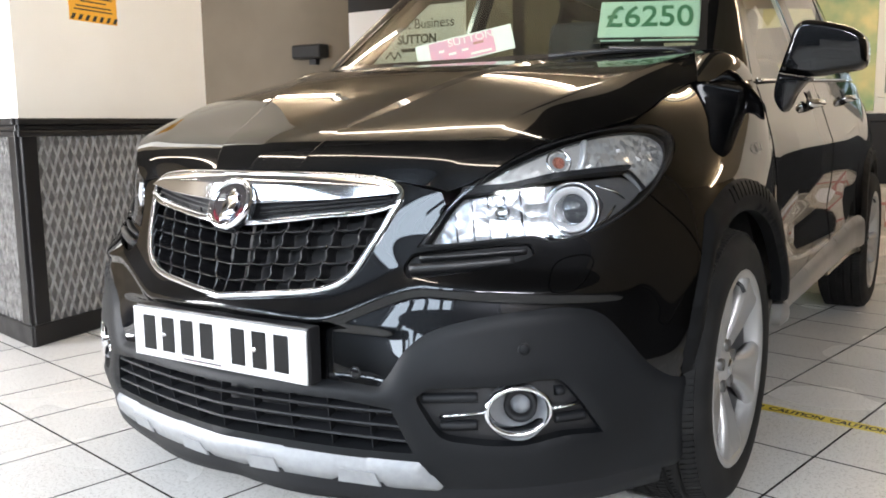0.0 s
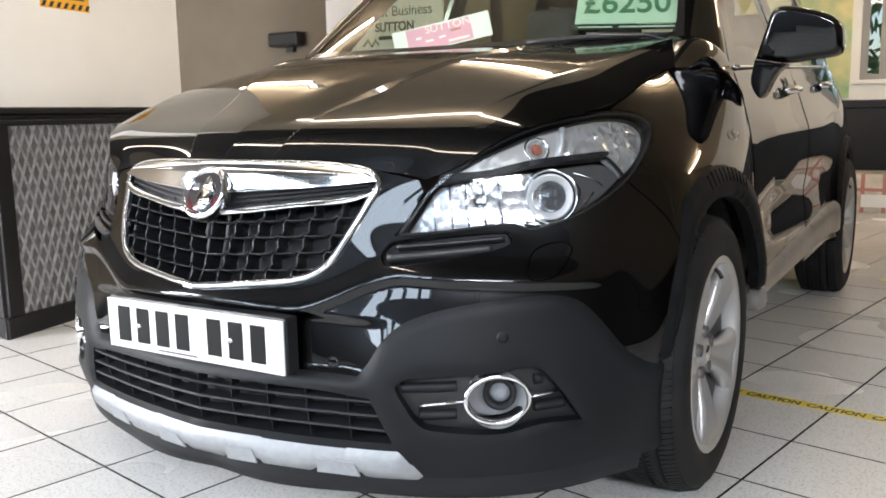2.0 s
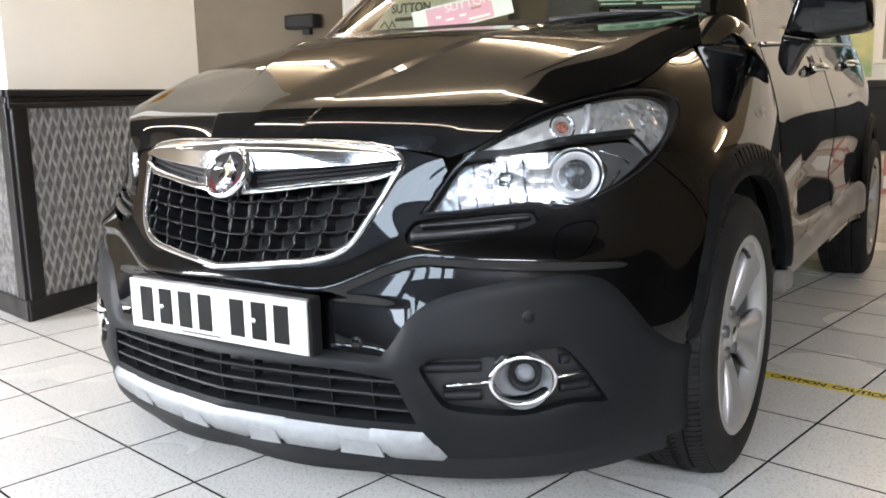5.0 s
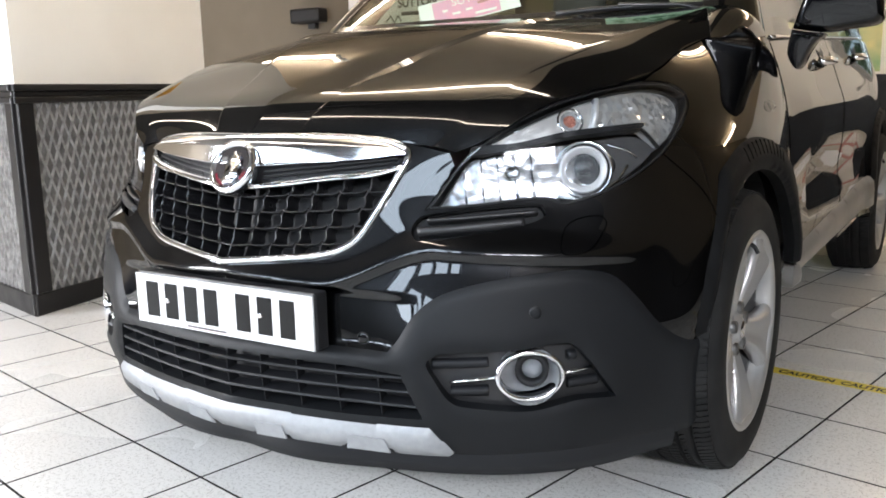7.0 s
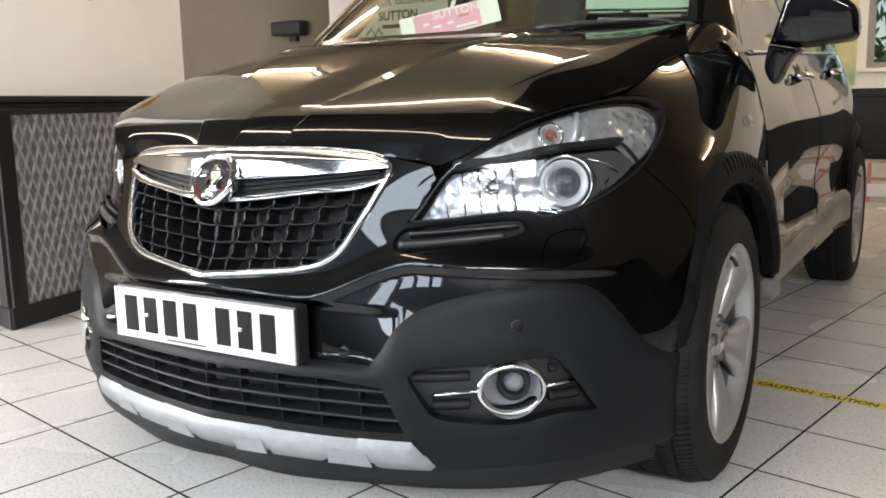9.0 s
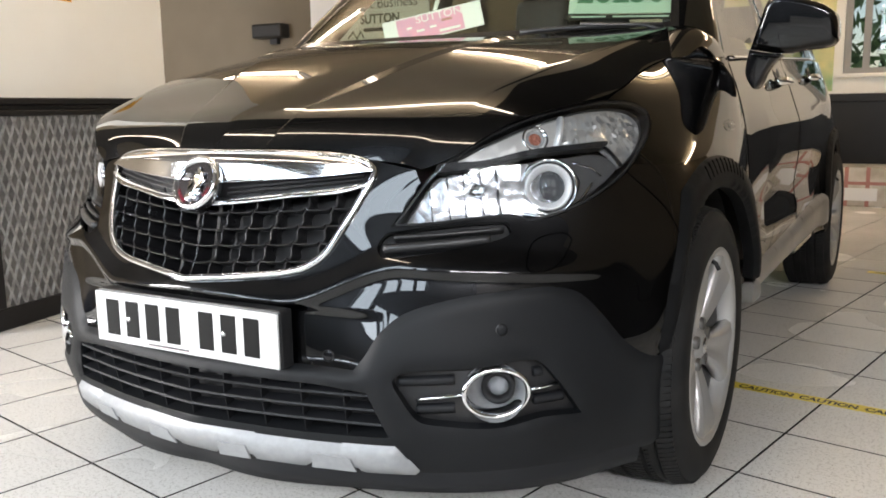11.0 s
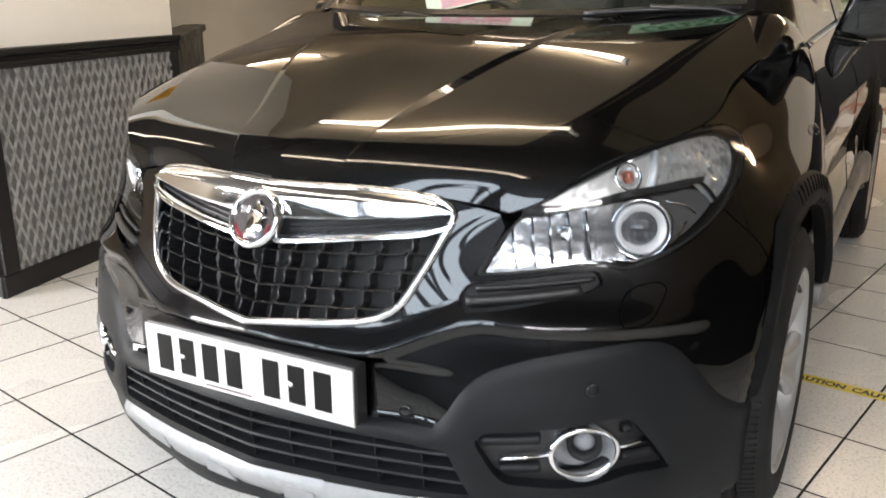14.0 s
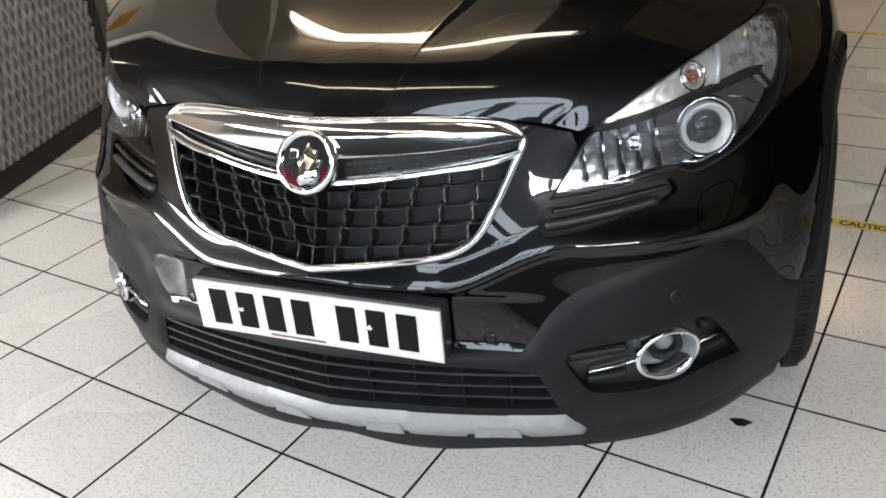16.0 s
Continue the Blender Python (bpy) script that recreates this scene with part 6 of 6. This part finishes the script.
for x in (0.50, 0.66, 1.24):
    part("window_frame", box_bm(x, x + 0.06, 7.85, 7.90, 1.21, 2.19), FRAME_GREY, win)
part("window_sill", box_bm(0.45, 1.35, 7.74, 7.84, 1.12, 1.155, 0.006), WALL, win)
pane = part("pane", box_bm(0.56, 1.24, 7.872, 7.876, 1.21, 2.19), PANE, win)
pane.visible_shadow = False
hedge = bmesh.new()
rng = random.Random(5)
for _ in range(2600):
    c = Vector((rng.uniform(-2, 6), rng.uniform(10.5, 12.0), rng.uniform(0.0, 3.2)))
    a, b = Vector((rng.gauss(0, 1), rng.gauss(0, 1), rng.gauss(0, 1))).normalized() * 0.14, Vector((rng.gauss(0, 1), rng.gauss(0, 1), rng.gauss(0, 1))).normalized() * 0.08
    hedge.faces.new([hedge.verts.new(p) for p in (c - a, c + b, c + a, c - b)])
tagged(part("hedge", hedge, LEAF), "green hedge outside the window", "hedge", kind="stuff")

# shop front behind the camera
sf = tagged(part("shop_front", box_bm(-7.4, 4.1, -4.3, -4.15, 0.0, 0.42), BLACK_WOOD), "glazed shop front with dark mullions", "window", kind="structure")
part("shop_header", box_bm(-7.4, 4.1, -4.3, -4.07, 2.82, ROOM_Z), WALL, sf)
for x, z in ((-6.9, 0.42), (-5.8, 0.42), (-4.7, 0.42), (-3.5, 0.42), (2.66, 2.28), (3.3, 2.28), (3.9, 2.28)):
    part("mullion", box_bm(x, x + 0.10, -4.02, -3.94, z, 2.82), FRAME_GREY, sf)
for x0, x1 in ((-7.4, -6.9), (-3.4, 2.72), (3.94, 4.1)):
    part("shop_wall", box_bm(x0, x1, -4.3, -4.02, 0.42, 2.82), DARK_WALL, sf)
part("shop_wall", box_bm(-6.9, -3.4, -4.3, -4.08, 0.42, 1.0), DARK_WALL, sf)
# the opening above this wall is added too, for the front right fill lamp
part("shop_wall", box_bm(2.72, 3.94, -4.3, -4.08, 0.42, 2.28), DARK_WALL, sf)
for x0, x1 in ((-6.9, -3.4),):
    part("transom", box_bm(x0, x1, -4.01, -3.95, 1.98, 2.04), FRAME_GREY, sf)
# unseen glazed porch that stands into the room, added to place window reflections on the nose
porch = tagged(part("porch_front", box_bm(0.04, 1.44, -2.78, -2.62, 0.0, 1.12), DARK_WALL), "unseen dark framed porch added to shape window reflections", "window", kind="structure")
part("porch_side", box_bm(-1.9, 0.035, -2.78, -2.62, 0.0, 0.95), DARK_WALL, porch)
part("porch_side", box_bm(-1.9, 0.035, -2.78, -2.62, 1.59, ROOM_Z), DARK_WALL, porch)
part("porch_post", box_bm(-1.9, -1.82, -2.78, -2.62, 0.95, 1.59), DARK_WALL, porch)
part("porch_wall", box_bm(-1.9, -1.8, -4.02, -2.785, 0.0, ROOM_Z), DARK_WALL, porch)
for xx in (-1.22, -0.60):
    part("mullion", box_bm(xx - 0.03, xx + 0.03, -2.65, -2.60, 0.95, 1.59), DARK_WALL, porch)
part("porch_header", box_bm(0.04, 1.44, -2.78, -2.62, 2.78, ROOM_Z), DARK_WALL, porch)
for x0, x1 in ((0.04, 0.14), (1.34, 1.44)):
    part("porch_wall", box_bm(x0, x1, -4.02, -2.785, 0.0, ROOM_Z), DARK_WALL, porch)
    part("porch_post", box_bm(x0, x1, -2.78, -2.62, 1.12, 2.78), DARK_WALL, porch)
for xx in (0.40, 0.68, 1.02):
    part("mullion", box_bm(xx - 0.04, xx + 0.04, -2.65, -2.60, 1.12, 2.78), DARK_WALL, porch)
part("transom", box_bm(0.14, 1.34, -2.645, -2.605, 2.02, 2.07), DARK_WALL, porch)


# fluorescent battens on the ceiling
def batten(x, y, length, turn=0.0, glow_mat=TUBE):
    b = thing("ceiling_light", (x, y, ROOM_Z), "white fluorescent batten fixed to the ceiling", "ceiling light", "ceiling battens")
    m = Matrix.Translation((x, y, ROOM_Z)) @ Matrix.Rotation(radians(turn), 4, "Z")
    part("batten", box_bm(-length / 2, length / 2, -0.02, 0.02, -0.035, 0.0, 0.006, m), WALL, b)
    part("tube", tube([m @ Vector((-length / 2 + 0.04, 0, -0.10)), m @ Vector((length / 2 - 0.04, 0, -0.10))], 0.027, seg=12), glow_mat, b)
    for e in (-1, 1):
        part("end_cap", box_bm(e * (length / 2 - 0.02) - 0.018, e * (length / 2 - 0.02) + 0.018, -0.02, 0.02, -0.128, -0.03, 0.004, m), WALL, b)


for x, y, length in ((-0.55, -0.62, 2.3), (-0.62, 1.22, 2.0), (-0.85, 3.5, 1.5), (-2.9, 2.95, 1.2), (-4.8, 0.2, 1.6)):
    batten(x, y, length, -17)
# two unseen warm battens, added as fill for the floor at the right rear
for x, y, length in ((3.5, 5.2, 1.4), (1.2, 5.8, 1.5)):
    batten(x, y, length, -17, WARM_FILL_TUBE)

# sign board on the beige wall
bm_ = face_frame(Vector((-2.95, 5.0)), Vector((1, 0)), Vector((0, -1)))
sign = tagged(part("sign_board", prism([(-0.58, 1.15), (0.62, 1.15), (0.62, 2.5), (-0.58, 2.5)], 0.0, 0.02, bm_), PAPER), "white wall sign with a black heading", "sign")
part("sign_heading", prism([(-0.58, 1.92), (0.62, 1.92), (0.62, 2.5), (-0.58, 2.5)], 0.02, 0.023, bm_), INK, sign)
link("sign_word", text_mesh("Best Business", 0.118, bm_ @ Matrix.Translation((0.20, 1.77, 0.021))), INK, sign)
link("sign_word", text_mesh("SUTTON", 0.105, bm_ @ Matrix.Translation((0.145, 1.645, 0.021)), squash=0.95, bold=0.003), INK, sign)
part("sign_bar", prism([(-0.02, 1.545), (0.30, 1.545), (0.30, 1.575), (-0.02, 1.575)], 0.02, 0.022, bm_), INK, sign)
part("sign_stroke", tube([bm_ @ Vector(p) for p in ((-0.18, 1.50, 0.022), (-0.13, 1.55, 0.022), (-0.09, 1.49, 0.022), (-0.05, 1.55, 0.022), (-0.02, 1.50, 0.022))], 0.008), INK, sign)

# black wall box, mural, wrapped boxes
box_ = tagged(part("wall_speaker", box_bm(-4.12, -3.78, 4.86, 4.998, 1.54, 1.665, 0.02), BLACK_PLASTIC), "small black box fixed to the beige wall", "speaker")
part("speaker_bracket", box_bm(-3.98, -3.90, 4.95, 4.998, 1.49, 1.54), BLACK_PLASTIC, box_)
tagged(part("mural", box_bm(-0.6, 0.42, 7.775, 7.798, 1.0, 2.7), MURAL), "yellow and green painted wall panel", "painting")
for x0, x1, y0, y1, z1 in ((0.52, 0.98, 7.05, 7.5, 0.34), (1.02, 1.6, 6.95, 7.5, 0.42)):
    b = tagged(part("wrapped_box", box_bm(x0, x1, y0, y1, 0.0, z1, 0.01), CARDBOARD), "box in clear wrap with red and white tape", "box", "wrapped boxes")
    for t in (0.25, 0.62):
        xx = x0 + (x1 - x0) * t
        part("tape_band", box_bm(xx, xx + 0.032, y0 - 0.004, y0 - 0.001, 0.0, z1, 0, Matrix.Identity(4)), RED_TAPE, b)
    part("tape_band", box_bm(x0, x1, y0 - 0.006, y0 - 0.0045, z1 * 0.55, z1 * 0.55 + 0.028), RED_TAPE, b)
    part("box_label", box_bm(x0 + 0.12, x1 - 0.08, y0 - 0.008, y0 - 0.0065, 0.05, 0.16), PAPER, b)


# ---- floor tape with its word ----
def floor_tape(a, b, words):
    a, b = Vector(a), Vector(b)
    d = (b - a).normalized()
    n = Vector((-d.y, d.x))
    L = (b - a).length
    m = Matrix(((d.x, n.x, 0, a.x), (d.y, n.y, 0, a.y), (0, 0, 1, 0.0006), (0, 0, 0, 1)))
    t = tagged(part("floor_tape", prism([(0, -0.029), (L, -0.029), (L, 0.029), (0, 0.029)], 0.0, 0.0006, m), YELLOW), "yellow caution tape stuck to the floor tiles", "tape", "floor tapes")
    u = 0.126
    while u < L and words:
        link("tape_word", text_mesh("CAUTION", 0.044, m @ Matrix.Translation((u, -0.003, 0.0007)) @ Matrix.Diagonal((0.86, 1, 1, 1)), 0.0001, bold=0.0016), INK, t)
        u += 0.19


floor_tape((0.60, 1.622), (3.2, 1.206), True)
floor_tape((1.05, 3.86), (3.3, 3.40), True)
mark = tagged(part("floor_mark", prism([(0.778 + 0.022 * math.cos(a) * (1 + 0.3 * math.sin(3 * a)), 0.477 + 0.014 * math.sin(a)) for a in np.linspace(0, 2 * math.pi, 18, endpoint=False)], 0.0006, 0.001, Matrix.Identity(4)), INK), "small dark scuff mark on the floor", "scuff")

# ---- floor tiles ----
TURN, PITCH, O = radians(-11.07), 1 / 3, Vector((-0.214, 0.100))
tu, tv = Vector((math.cos(TURN), math.sin(TURN))), Vector((-math.sin(TURN), math.cos(TURN)))


def tile_bm(bm, m):
    h = PITCH / 2 - 0.0027
    a = [bm.verts.new(m @ Vector((x, y, -0.004))) for x, y in ((-h, -h), (h, -h), (h, h), (-h, h))]
    b = [bm.verts.new(m @ Vector((x, y, -0.0006))) for x, y in ((-h, -h), (h, -h), (h, h), (-h, h))]
    k = h - 0.0007
    c = [bm.verts.new(m @ Vector((x, y, 0.0))) for x, y in ((-k, -k), (k, -k), (k, k), (-k, k))]
    bm.faces.new(c)
    for lo, hi in ((a, b), (b, c)):
        for i in range(4):
            bm.faces.new((lo[i], lo[(i + 1) % 4], hi[(i + 1) % 4], hi[i])).material_index = 1


tile_me = bpy.data.meshes.new("tile")
b0 = bmesh.new()
tile_bm(b0, Matrix.Rotation(TURN, 4, "Z"))
b0.to_mesh(tile_me)
b0.free()
tile_me.materials.append(TILE)
tile_me.materials.append(GROUT)
rest = bmesh.new()
cells = []
for i in range(-46, 46):
    for j in range(-46, 46):
        c = O + tu * (i + 0.5) * PITCH + tv * (j + 0.5) * PITCH
        if -7.7 < c.x < 4.4 and -4.4 < c.y < 8.1:
            cells.append(((c - Vector((-0.2, 0.9))).length, c.x, c.y))
cells.sort()
for k, (_, x, y) in enumerate(cells):
    if k < 300:
        ob = new("tile", tile_me)
        ob.parent = floor
        ob.location = (x, y, 0)
    else:
        tile_bm(rest, Matrix.Translation((x, y, 0)) @ Matrix.Rotation(TURN, 4, "Z"))
beyond = tagged(part("tiles_beyond", rest, TILE, floor), kind="stuff")
beyond.data.materials.append(GROUT)
